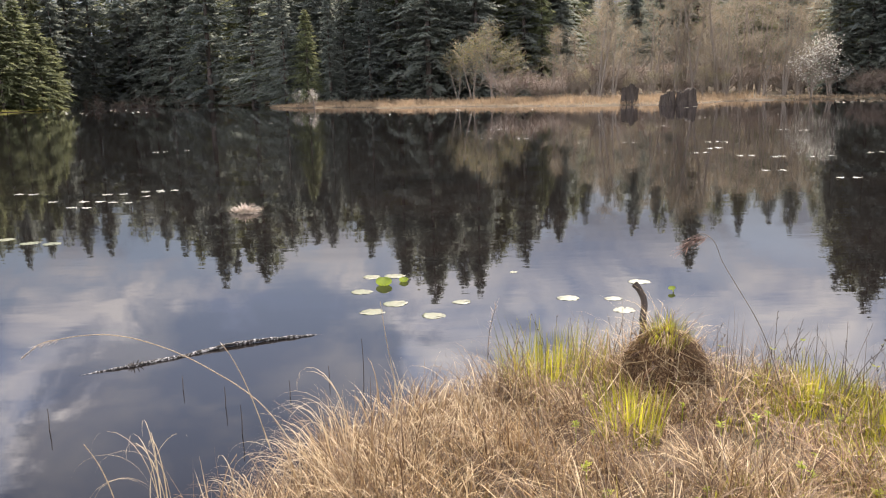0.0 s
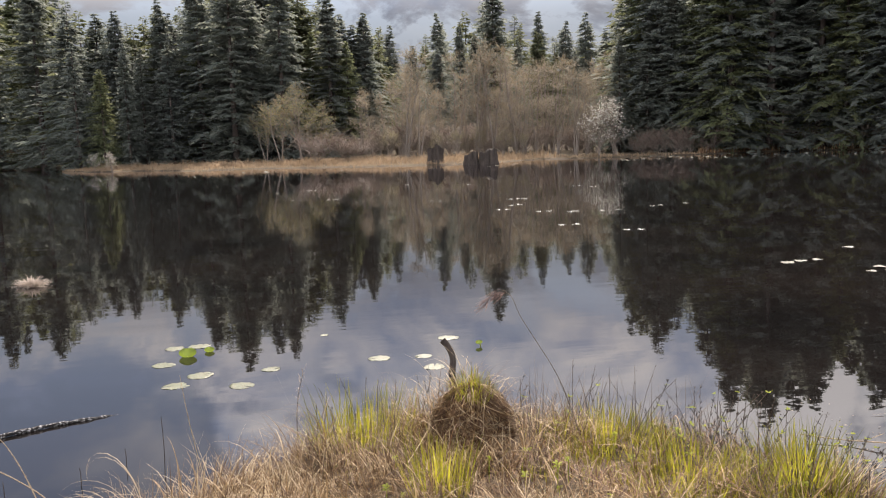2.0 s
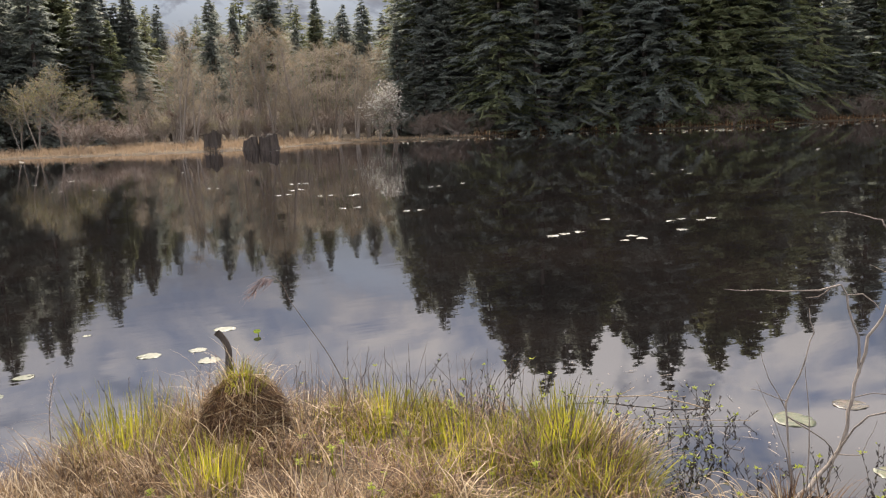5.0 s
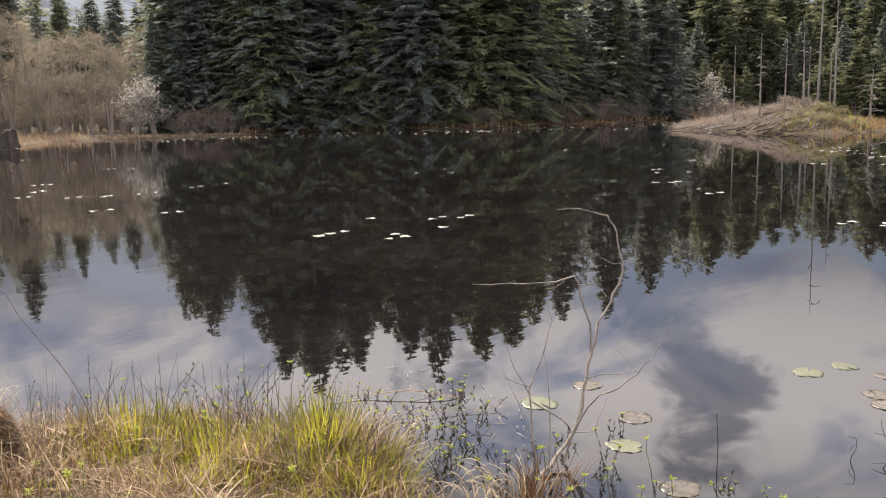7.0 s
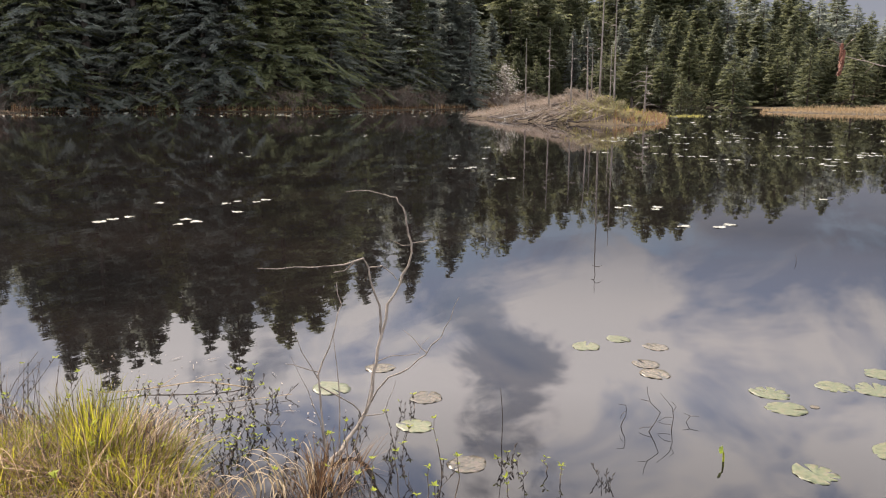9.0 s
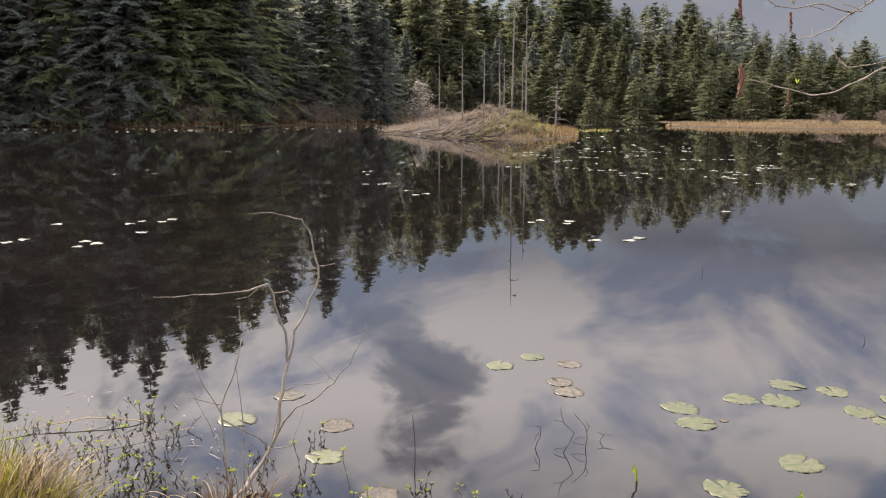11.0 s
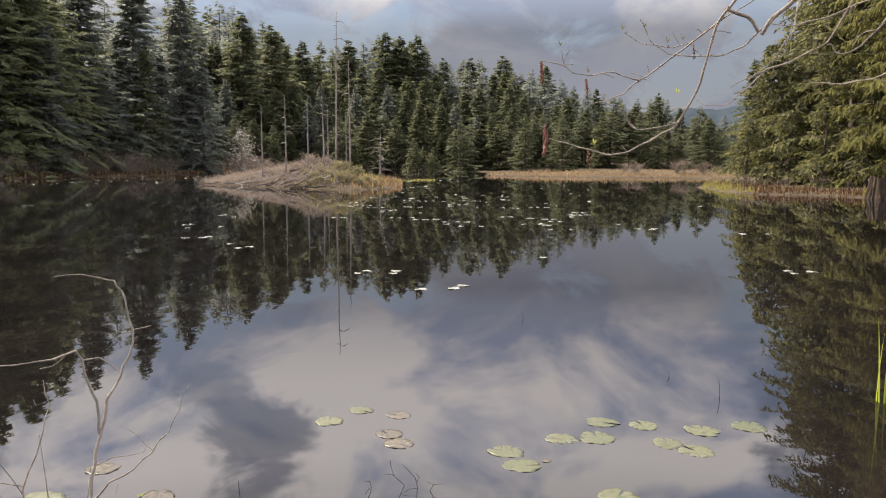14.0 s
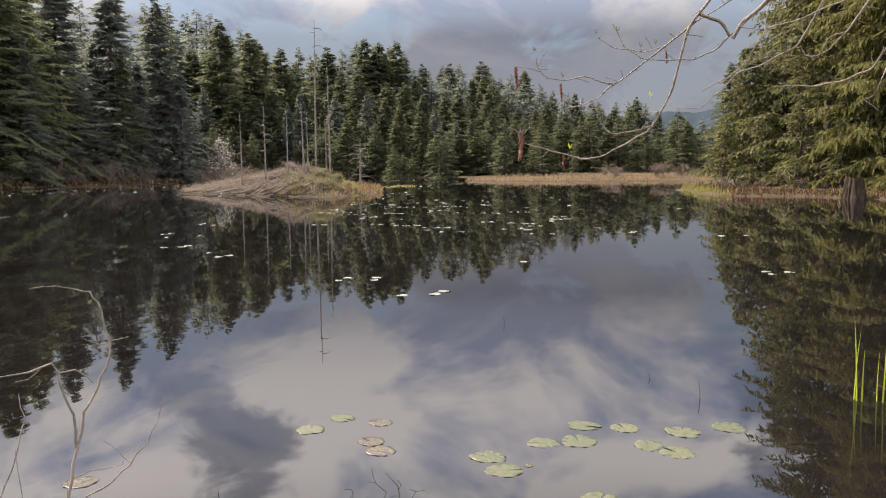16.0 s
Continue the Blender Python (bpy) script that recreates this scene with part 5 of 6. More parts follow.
def hummock(x, y, radius, tall):
    """A sedge hummock: a dark core under a thatch of drooping dead blades, green at the crown."""
    root = new("sedge_hummock")
    root.location = (x, y, ground_z(x, y) - 0.07)
    rng = random.Random(4)
    g = Geo()
    rings, sides = 12, 24

    def girth(h):
        return radius * (math.sqrt(max(0.0, 1 - ((h - 0.4) / 0.6) ** 2)) if h > 0.4 else 0.80 + 0.20 * math.sin(h / 0.4 * 1.5708))
    for j in range(rings):
        h = j / (rings - 1)
        for s in range(sides):
            w = 6.2832 * s / sides
            r = girth(h) * 0.95 * (1 + 0.13 * math.sin(2 * w + 1.0) + 0.07 * math.sin(5 * w + 6 * h) + rng.uniform(-.03, .03)) + 0.002
            g.v.append((r * math.cos(w), r * math.sin(w), h * tall * 0.95))
    for j in range(rings - 1):
        for s in range(sides):
            q = (s + 1) % sides
            g.f.append((j * sides + s, j * sides + q, (j + 1) * sides + q, (j + 1) * sides + s))
    part("core", g, GROUND, root, "dark matted root mass", True)

    def thatch(name, count, mat, start, length, width, drift, lift, label):
        """Blades that lie on the dome and run down it, drifting sideways."""
        t = Geo()
        for _ in range(count):
            h, a = rng.uniform(*start), rng.uniform(0, 6.2832)
            ln, turn = rng.uniform(*length), rng.gauss(0, drift)
            off, rise = rng.uniform(0.0, 0.018), rng.uniform(*lift)
            k = len(t.v)
            for q in range(7):
                f = q / 6
                hh = max(0.02, h - ln * f / tall * (1 - 0.35 * min(1.0, abs(turn))))
                aa = a + turn * f * ln / radius
                r = girth(hh) * (1 + 0.13 * math.sin(2 * aa + 1.0) + 0.07 * math.sin(5 * aa + 6 * hh)) + off + rise * math.sin(math.pi * min(1.0, f * 0.8)) + 0.02 * f * f
                wd = 0.5 * width * (1.05 - f) / max(0.05, girth(hh))
                for sg in (-1, 1):
                    t.v.append((r * math.cos(aa + sg * wd), r * math.sin(aa + sg * wd), hh * tall * 0.95 + sg * 0.4 * width * min(1.0, abs(turn))))
            for q in range(6):
                t.f.append((k + 2 * q, k + 2 * q + 1, k + 2 * q + 3, k + 2 * q + 2))
        part(name, t, mat, root, label)
    thatch("thatch", 2600, THATCH, (0.25, 1.0), (0.14, 0.36), 0.0050, 0.55, (0.0, 0.02), "drooping dead brown sedge blades")
    thatch("crown", 700, STRAW, (0.72, 1.0), (0.08, 0.22), 0.0040, 0.8, (0.0, 0.03), "pale straw blades")
    thatch("stalk_spray", 120, PALE_STRAW, (0.2, 0.8), (0.25, 0.5), 0.0040, 1.6, (0.0, 0.05), "pale long stalks crossing over the thatch")
    for name, mat, strays, ln, label in (("stray_blade", BROWN_STRAW, 420, (0.10, 0.28), "loose brown blades"), ("stray_stalk", PALE_STRAW, 70, (0.18, 0.40), "loose pale stalks")):
        h, a = grass_rng.uniform(0.3, 1.0, strays), grass_rng.uniform(0, 6.28, strays)
        r = np.array([girth(float(k)) for k in h])
        me = blades(name, mat, np.stack([r * np.cos(a), r * np.sin(a), h * tall * 0.95], 1), grass_rng.uniform(*ln, strays), grass_rng.uniform(0.3, 1.2, strays), a + grass_rng.normal(0, 1.2, strays), grass_rng.uniform(0.0025, 0.0042, strays), grass_rng.uniform(0.8, 2.2, strays), 6)
        tagged(part(name, me, None, root, label), label, kind="stuff")
    shoots = 260
    h, a = grass_rng.uniform(0.80, 1.0, shoots), grass_rng.uniform(0, 6.28, shoots)
    r = np.array([girth(float(k)) for k in h])
    me = blades("shoot_crown", GREEN_GRASS, np.stack([r * np.cos(a), r * np.sin(a), h * tall * 0.95], 1), grass_rng.uniform(0.04, 0.12, shoots), grass_rng.uniform(0, 0.7, shoots), a, grass_rng.uniform(0.003, 0.005, shoots), grass_rng.uniform(0.1, 0.9, shoots), 5)
    part("shoot_crown", me, None, root, "green shoots")
    tagged(root, "round brown sedge hummock with a pale grassy crown", "sedge hummock")


hummock(1.06, 4.17, 0.178, 0.475)


def stem_object(name, points, radii, mat, label, category, sides=6, group="", sharp=False):
    """A bent stem, twig or pole along points of the world; its origin is at its foot."""
    base = Vector(points[0])
    curve = bpy.data.curves.new(name, "CURVE")
    curve.dimensions, curve.bevel_depth, curve.bevel_resolution, curve.resolution_u = "3D", 1.0, 1 if sides <= 6 else 2, 1 if sharp else 5
    sp = curve.splines.new("BEZIER")
    sp.bezier_points.add(len(points) - 1)
    for bp, p, r in zip(sp.bezier_points, points, radii):
        bp.co, bp.radius = Vector(p) - base, r
        bp.handle_left_type = bp.handle_right_type = "VECTOR" if sharp else "AUTO"
    tmp = bpy.data.objects.new(name, curve)
    me = bpy.data.meshes.new_from_object(tmp)
    bpy.data.objects.remove(tmp)
    me.materials.clear()
    me.materials.append(mat)
    ob = new(name, me)
    ob.location = base
    return tagged(ob, label, category, group)


def taper(count, a, b):
    return [a + (b - a) * i / (count - 1) for i in range(count)]


# bent stick standing in the water
stick = stem_object("bent_stick", [(1.34, 6.16, -0.34), (1.37, 6.22, -0.14), (1.43, 6.32, 0.04), (1.44, 6.36, 0.13), (1.41, 6.38, 0.21), (1.37, 6.38, 0.26)], [0.028, 0.028, 0.027, 0.026, 0.026, 0.029], DARK_WOOD,
                    "short dark bent stick standing out of the water", "stick", 8)

# pale last stop paints wet glints into the colour as specks
GLINT_WOOD = solid_material("wet_black_wood", ((0.3, (0.008, 0.007, 0.007)), (0.51, (0.02, 0.017, 0.016)), (0.56, (0.38, 0.36, 0.35))), 55.0, (1, 1, 1), 0.85, 0.012, 4.0, 90.0, 0.15)
# half-sunk log
LOG = [(-2.62, 5.17, -0.01), (-2.42, 5.27, 0.0), (-2.23, 5.38, 0.005), (-1.95, 5.58, 0.0), (-1.71, 5.77, 0.012), (-1.45, 5.90, 0.012), (-1.14, 6.02, 0.0), (-1.02, 6.06, -0.01)]
log_rng = random.Random(3)
LOG_FINE = []
for p, q in zip(LOG[:-1], LOG[1:]):
    for k in range(6):
        LOG_FINE.append(tuple(Vector(p).lerp(Vector(q), k / 6) + Vector((0, log_rng.uniform(-.004, .004), log_rng.uniform(-.001, .003)))))
LOG_WIDE = [float(np.interp(k / 41, [0, 0.3, 0.6, 0.85, 1], [0.004, 0.012, 0.015, 0.012, 0.003])) * log_rng.uniform(0.78, 1.2) for k in range(42)]
log = stem_object("sunken_log", LOG_FINE, LOG_WIDE, GLINT_WOOD, "half-sunk black log floating in dark water", "log", 8)
for i, (x, y, w, ln) in enumerate([(-2.24, 5.37, 1.9, 0.035), (-2.22, 5.39, 1.2, 0.045), (-2.25, 5.36, 2.2, 0.03), (-2.2, 5.4, 0.9, 0.035), (-2.23, 5.36, 1.5, 0.04)]):
    g = Geo()
    g.tube([(0, 0, 0), (math.cos(w) * ln * 0.6, 0, ln * 0.35), (math.cos(w) * ln, 0, ln * 0.8 * abs(math.sin(w)))], [0.006, 0.004, 0.002], 5)
    b = part("broken_branch", g, DARK_WOOD, log)
    b.location = Vector((x, y, 0.01)) - log.location

# floating hummock of dead grass
tuft("floating_sedge", -3.30, 12.72, 0.15, 420, (0.07, 0.20), BLEACHED, "clump of dead sedge afloat", (0.3, 1.3), (0.5, 1.3), 0.014, 0.06)


LILY_LEAF = leaf_material("young_lily_leaf", (0.10, 0.15, 0.012), (0.22, 0.27, 0.03), 0.45, None, 0.4, 0.5)


def cup_leaf(x, y, size, tall, label):
    """A young lily leaf held upright out of the water, cupped."""
    root = new("lily_leaf")
    root.location = (x, y, 0)
    g = Geo()
    for i in range(7):
        for j in range(7):
            u, v = i / 6 - 0.5, j / 6
            wide = 1.3 * size * math.sin(math.pi * (0.12 + 0.80 * v)) ** 0.6
            g.v.append((u * wide, 0.35 * size * (u * 2) ** 2 * 0.5 + 0.15 * size * v, tall + v * size * 0.65))
    for i in range(6):
        for j in range(6):
            k = i * 7 + j
            g.f.append((k, k + 7, k + 8, k + 1))
    part("blade", g, LILY_LEAF, root, smooth=True)
    s = Geo()
    s.tube([(0, 0, -0.2), (0.01, 0, tall * 0.5), (0, 0, tall + size * 0.1)], [0.006, 0.005, 0.004], 6)
    part("stalk", s, SPROUT, root)
    tagged(root, label, "lily leaf", "young lily leaves")


CUP = "young yellow-green lily leaf standing out of the water"
cup_leaf(-0.72, 7.60, 0.12, 0.00, CUP)
cup_leaf(-0.54, 7.74, 0.07, 0.00, CUP)
cup_leaf(1.86, 7.13, 0.05, 0.02, CUP)
cup_leaf(4.22, 0.18, 0.13, 0.06, CUP)
cup_leaf(4.30, 0.95, 0.05, 0.05, CUP)


# reeds in the water on the far right
def reed(x, y, tall, lean, label="fresh green reed blade rising from the water"):
    cnt = 3
    me = blades("reed_blade", SPROUT, np.array([[x, y, -0.2], [x + 0.03, y + 0.02, -0.2], [x - 0.02, y - 0.03, -0.2]]), np.array([tall, tall * 0.8, tall * 0.62]) + 0.2,
                np.array([lean, lean * 0.5, -lean]), np.array([2.0, 5.0, 3.2]), np.array([0.024, 0.020, 0.018]), np.array([0.08, 0.12, 0.2]), 6)
    tagged(new("reed_blade", me), label, "reed", "reeds")


reed(7.30, -1.50, 0.66, 0.03)
reed(7.27, -1.66, 0.5, -0.06)
reed(7.2, -1.80, 0.6, 0.05)


kink_rng = random.Random(17)


def crown_of(root_name, base, limbs, mat, label, category, thin=1.0, kink=0.003, sharp=False):
    """A plant made of bent limbs, given in world metres, all parts of one thing."""
    root = new(root_name)
    root.location = base
    for name, pts, a, b in limbs:
        a, b = a * thin, b * thin
        fine = [pts[0]]
        for p, q in zip(pts[:-1], pts[1:]):
            if (Vector(q) - Vector(p)).length > 0.06:
                fine.append(tuple(Vector(p).lerp(Vector(q), 0.5) + Vector([kink_rng.uniform(-kink, kink) for _ in range(3)])))
            fine.append(q)
        ob = stem_object(name, fine, [r * kink_rng.uniform(0.85, 1.15) for r in taper(len(fine), a, b)], mat, "", "", sharp=sharp)
        ob.parent = root
        ob.location = Vector(pts[0]) - Vector(base)
    return tagged(root, label, category)


SAPLING_A = [(3.02, 2.44, -0.22), (3.12, 2.49, -0.06), (3.22, 2.53, 0.02), (3.36, 2.56, 0.05), (3.46, 2.57, 0.09), (3.53, 2.57, 0.15), (3.60, 2.58, 0.25), (3.67, 2.61, 0.37), (3.74, 2.63, 0.50), (3.82, 2.65, 0.65), (3.91, 2.63, 0.75), (3.97, 2.62, 0.84),
             (4.03, 2.64, 0.96), (4.05, 2.69, 1.07), (4.07, 2.73, 1.15), (4.08, 2.78, 1.20), (4.07, 2.85, 1.21), (4.04, 2.95, 1.23), (3.98, 3.07, 1.22)]
SAPLING_B = [(3.74, 2.63, 0.48), (3.75, 2.64, 0.58), (3.75, 2.68, 0.72), (3.75, 2.72, 0.86), (3.73, 2.74, 0.91), (3.69, 2.76, 0.90), (3.60, 2.84, 0.88), (3.46, 2.98, 0.88), (3.32, 3.11, 0.88)]
SAPLING = [("trunk", SAPLING_A, 0.013, 0.002), ("limb", SAPLING_B, 0.008, 0.002), ("twig", [(3.69, 2.77, 0.89), (3.68, 2.83, 0.84), (3.65, 2.88, 0.83)], 0.004, 0.002),
           ("twig", [(3.75, 2.72, 0.86), (3.84, 2.70, 0.855), (3.88, 2.66, 0.81), (3.89, 2.64, 0.78)], 0.004, 0.003), ("twig", [(4.03, 2.64, 0.95), (4.02, 2.69, 0.94), (3.98, 2.77, 0.98)], 0.003, 0.001),
           ("twig", [(4.03, 2.64, 0.96), (4.08, 2.62, 0.96), (4.10, 2.58, 0.97)], 0.003, 0.002), ("limb", [(3.50, 2.57, 0.13), (3.54, 2.50, 0.28), (3.57, 2.45, 0.35), (3.63, 2.36, 0.40), (3.67, 2.29, 0.47), (3.72, 2.23, 0.56), (3.75, 2.19, 0.66), (3.78, 2.16, 0.77)], 0.006, 0.001),
           ("twig", [(3.68, 2.29, 0.48), (3.69, 2.37, 0.53), (3.67, 2.43, 0.58)], 0.003, 0.001), ("twig", [(3.67, 2.60, 0.38), (3.64, 2.48, 0.44), (3.72, 2.37, 0.45), (3.77, 2.34, 0.53)], 0.003, 0.001),
           ("limb", [(3.3, 2.55, -0.1), (3.36, 2.6, 0.2), (3.38, 2.63, 0.42), (3.41, 2.68, 0.60)], 0.004, 0.0012), ("limb", [(3.28, 2.60, -0.1), (3.30, 2.68, 0.15), (3.30, 2.76, 0.3), (3.27, 2.84, 0.47)], 0.0035, 0.001),
           ("limb", [(3.36, 2.55, -0.1), (3.44, 2.53, 0.12), (3.48, 2.50, 0.3), (3.51, 2.50, 0.44)], 0.0035, 0.001), ("limb", [(3.25, 2.57, -0.05), (3.32, 2.69, 0.21), (3.37, 2.75, 0.36), (3.45, 2.74, 0.49), (3.53, 2.75, 0.65), (3.56, 2.75, 0.69), (3.58, 2.80, 0.80)], 0.006, 0.002),
           ("twig", [(3.36, 2.74, 0.34), (3.32, 2.81, 0.48), (3.32, 2.87, 0.63)], 0.003, 0.001), ("twig", [(3.36, 2.74, 0.38), (3.30, 2.80, 0.41), (3.25, 2.86, 0.43)], 0.003, 0.001),
           ("twig", [(3.50, 2.56, 0.14), (3.50, 2.43, 0.18), (3.53, 2.42, 0.25), (3.58, 2.41, 0.34)], 0.003, 0.001), ("twig", [(3.35, 2.72, 0.31), (3.38, 2.63, 0.27), (3.43, 2.57, 0.22), (3.48, 2.56, 0.14)], 0.004, 0.003)]
crown_of("bare_sapling", (3.02, 2.44, -0.22), SAPLING, TWIG, "leafless grey sapling leaning out over the water", "sapling", 1.0, 0.009, True)

# the alder beside the camera, whose boughs hang into view
M_1 = [(3.31, -0.24, 2.41), (3.35, -0.13, 2.26), (3.37, -0.10, 2.15), (3.39, -0.08, 2.07), (3.41, -0.04, 1.99), (3.42, -0.00, 1.93), (3.42, 0.07, 1.89), (3.43, 0.15, 1.85), (3.43, 0.22, 1.84), (3.43, 0.29, 1.86), (3.43, 0.36, 1.88), (3.43, 0.43, 1.90)]
M_2 = [(3.36, -0.15, 2.28), (3.43, -0.06, 2.22), (3.47, 0.00, 2.18), (3.51, 0.06, 2.14), (3.55, 0.13, 2.10), (3.58, 0.18, 2.06), (3.62, 0.24, 2.04), (3.65, 0.31, 2.03)]
M_3 = [(3.38, -0.40, 2.42), (3.43, -0.27, 2.36), (3.46, -0.18, 2.31), (3.48, -0.14, 2.29), (3.50, -0.06, 2.23), (3.52, 0.02, 2.21), (3.53, 0.12, 2.23), (3.53, 0.18, 2.27)]
M_5 = [(3.34, -0.60, 2.45), (3.43, -0.51, 2.27), (3.47, -0.47, 2.20), (3.52, -0.37, 2.15), (3.55, -0.30, 2.13), (3.58, -0.24, 2.07), (3.62, -0.18, 2.02), (3.64, -0.10, 2.02), (3.67, -0.07, 2.05)]
BOUGHS = [("trunk", [(2.45, -2.5, -0.3), (2.5, -2.4, 0.6), (2.62, -2.2, 1.6), (2.8, -1.9, 2.6), (2.9, -1.7, 3.8)], 0.09, 0.05),
          ("limb", [(2.75, -1.95, 2.35), (2.95, -1.5, 2.55), (3.1, -1.1, 2.6), (3.22, -0.75, 2.56), (3.30, -0.5, 2.48), (3.36, -0.45, 2.43), (3.42, -0.36, 2.33), (3.43, -0.30, 2.28), (3.44, -0.27, 2.23)], 0.022, 0.008),
          ("branch", M_1, 0.0062, 0.002), ("branch", M_2, 0.0045, 0.002), ("branch", M_3, 0.0038, 0.0016), ("branch", M_5, 0.0045, 0.0016),
          ("branch", [(3.10, -1.1, 2.6), (3.2, -0.7, 2.55), (3.27, -0.4, 2.49), (3.31, -0.24, 2.41)], 0.009, 0.0062), ("branch", [(3.22, -0.75, 2.56), (3.28, -0.66, 2.51), (3.34, -0.60, 2.45)], 0.008, 0.006),
          ("twig", [(3.41, -0.02, 1.95), (3.42, 0.07, 1.93), (3.42, 0.13, 1.93), (3.41, 0.16, 1.97), (3.41, 0.17, 1.99)], 0.0035, 0.0015),
          ("twig", [(3.54, 0.12, 2.10), (3.49, 0.22, 2.13), (3.49, 0.29, 2.12), (3.48, 0.35, 2.13), (3.47, 0.38, 2.16), (3.46, 0.39, 2.21)], 0.0035, 0.0015),
          ("twig", [(3.34, -0.16, 2.30), (3.41, -0.23, 2.28), (3.44, -0.26, 2.24)], 0.009, 0.007), ("twig", [(3.55, -0.31, 2.13), (3.56, -0.23, 2.10), (3.56, -0.18, 2.07)], 0.003, 0.0015),
          ("branch", [(3.16, -0.95, 2.58), (3.17, -0.70, 2.40), (3.19, -0.59, 2.23), (3.21, -0.55, 2.18), (3.22, -0.52, 2.15), (3.23, -0.47, 2.14), (3.23, -0.45, 2.17)], 0.006, 0.002),
          ("twig", [(3.20, -0.57, 2.20), (3.21, -0.53, 2.19), (3.22, -0.51, 2.16)], 0.003, 0.002),
          ("branch", [(2.95, -1.5, 2.55), (3.12, -1.0, 2.38), (3.25, -0.78, 2.26), (3.32, -0.72, 2.18), (3.38, -0.68, 2.11), (3.43, -0.61, 2.08), (3.49, -0.53, 2.07), (3.54, -0.43, 2.08)], 0.007, 0.002),
          ("twig", [(3.31, -0.73, 2.19), (3.30, -0.70, 2.09), (3.30, -0.67, 2.02), (3.32, -0.62, 1.99)], 0.003, 0.001), ("twig", [(3.41, -0.38, 2.34), (3.38, -0.36, 2.23), (3.40, -0.31, 2.15), (3.41, -0.23, 2.08)], 0.004, 0.002),
          ("twig", [(3.24, -0.72, 2.52), (3.28, -0.60, 2.32), (3.32, -0.45, 2.26), (3.33, -0.35, 2.24), (3.33, -0.28, 2.25)], 0.004, 0.002),
          ("twig", [(3.43, 0.43, 1.90), (3.43, 0.438, 1.925), (3.43, 0.44, 1.95)], 0.003, 0.002), ("twig", [(3.47, 0.37, 2.15), (3.46, 0.42, 2.165), (3.45, 0.465, 2.17)], 0.003, 0.0015),
          ("twig", [(3.44, -0.27, 2.25), (3.45, -0.22, 2.20), (3.45, -0.15, 2.17), (3.45, -0.06, 2.17), (3.45, 0.02, 2.18), (3.44, 0.08, 2.22), (3.44, 0.10, 2.26)], 0.0045, 0.0015)]
ALDER_BASE = (2.45, -2.5, -0.3)
ALDER_BARK = solid_material("pale_alder_bark", ((0.3, (0.10, 0.078, 0.062)), (0.75, (0.34, 0.285, 0.235))), 22.0, (1, 1, 1), 0.7, 0.003)
alder = crown_of("alder_tree", ALDER_BASE, BOUGHS, ALDER_BARK, "bare alder with catkins reaching out over the water", "tree", 0.74)


def hang(name, x, y, z, length, width, mat, parent, base, segs=7):
    """A catkin or cone: a scaly, slightly bent hanging body."""
    g = Geo()
    rng = random.Random(int(1000 * abs(y) + 100 * length) + 3)
    curl = rng.uniform(-0.05, 0.16) * length
    pts = [(0.003 * math.sin(2 * k), curl * (k / segs) ** 2 + 0.0015 * math.sin(3 * k), -length * k / segs) for k in range(segs + 1)]
    g.tube(pts, [width * (0.45 + 0.55 * math.sin(math.pi * min(1, 0.15 + 0.8 * k / segs))) * (1 if k % 2 else 0.8) for k in range(segs + 1)], 7)
    for k in range(40):
        w, h = rng.uniform(0, 6.28), rng.random()
        p = Vector((math.cos(w) * width * 0.8, curl * h * h + math.sin(w) * width * 0.8, -length * h))
        g.leaf(p, p + Vector((math.cos(w) * 0.004, math.sin(w) * 0.004, -0.006)), 0.005)
    ob = part(name, g, mat, parent)
    ob.location = Vector((x, y, z)) - Vector(base)
    ob.rotation_euler = (rng.uniform(-0.16, 0.1), rng.uniform(-0.1, 0.1), 0)
    return ob


CATKIN = solid_material("red_brown_catkin", ((0.3, (0.06, 0.022, 0.014)), (0.7, (0.17, 0.065, 0.038))), 60.0, (1, 1, 1), 0.7, 0.003)
hang("catkin", 3.43, 0.440, 1.94, 0.10, 0.0075, CATKIN, alder, ALDER_BASE)
hang("catkin", 3.43, 0.432, 1.92, 0.085, 0.007, CATKIN, alder, ALDER_BASE)
hang("catkin", 3.45, 0.46, 2.17, 0.075, 0.0065, CATKIN, alder, ALDER_BASE)
hang("catkin", 3.50, 0.305, 2.11, 0.065, 0.004, CATKIN, alder, ALDER_BASE)
hang("catkin", 3.43, 0.285, 1.86, 0.06, 0.0035, CATKIN, alder, ALDER_BASE)
hang("catkin", 3.50, -0.055, 2.22, 0.05, 0.002, CATKIN, alder, ALDER_BASE)
def spurs():
    """Short side spurs along the finer boughs, too many to part."""
    rng = random.Random(77)
    g = Geo()
    for name, pts, a, b in BOUGHS:
        if name not in ("branch", "twig"):
            continue
        for p, q in zip(pts[:-1], pts[1:]):
            p, q = Vector(p), Vector(q)
            for _ in range(max(1, int((q - p).length / 0.045))):
                m = p.lerp(q, rng.random()) - Vector(ALDER_BASE)
                d = Vector((rng.uniform(-0.4, 0.4), rng.uniform(-1, 1), rng.uniform(-0.5, 1.0))).normalized() * rng.choice((0.008, 0.010, 0.014, 0.03, 0.05))
                g.tube([m, m + d * 0.6 + Vector((0, 0, 0.002)), m + d], [0.0014, 0.0012, 0.0016], 4)
    tagged(part("spur_wood", g, TWIG, alder), "short bud-tipped spurs", kind="stuff")


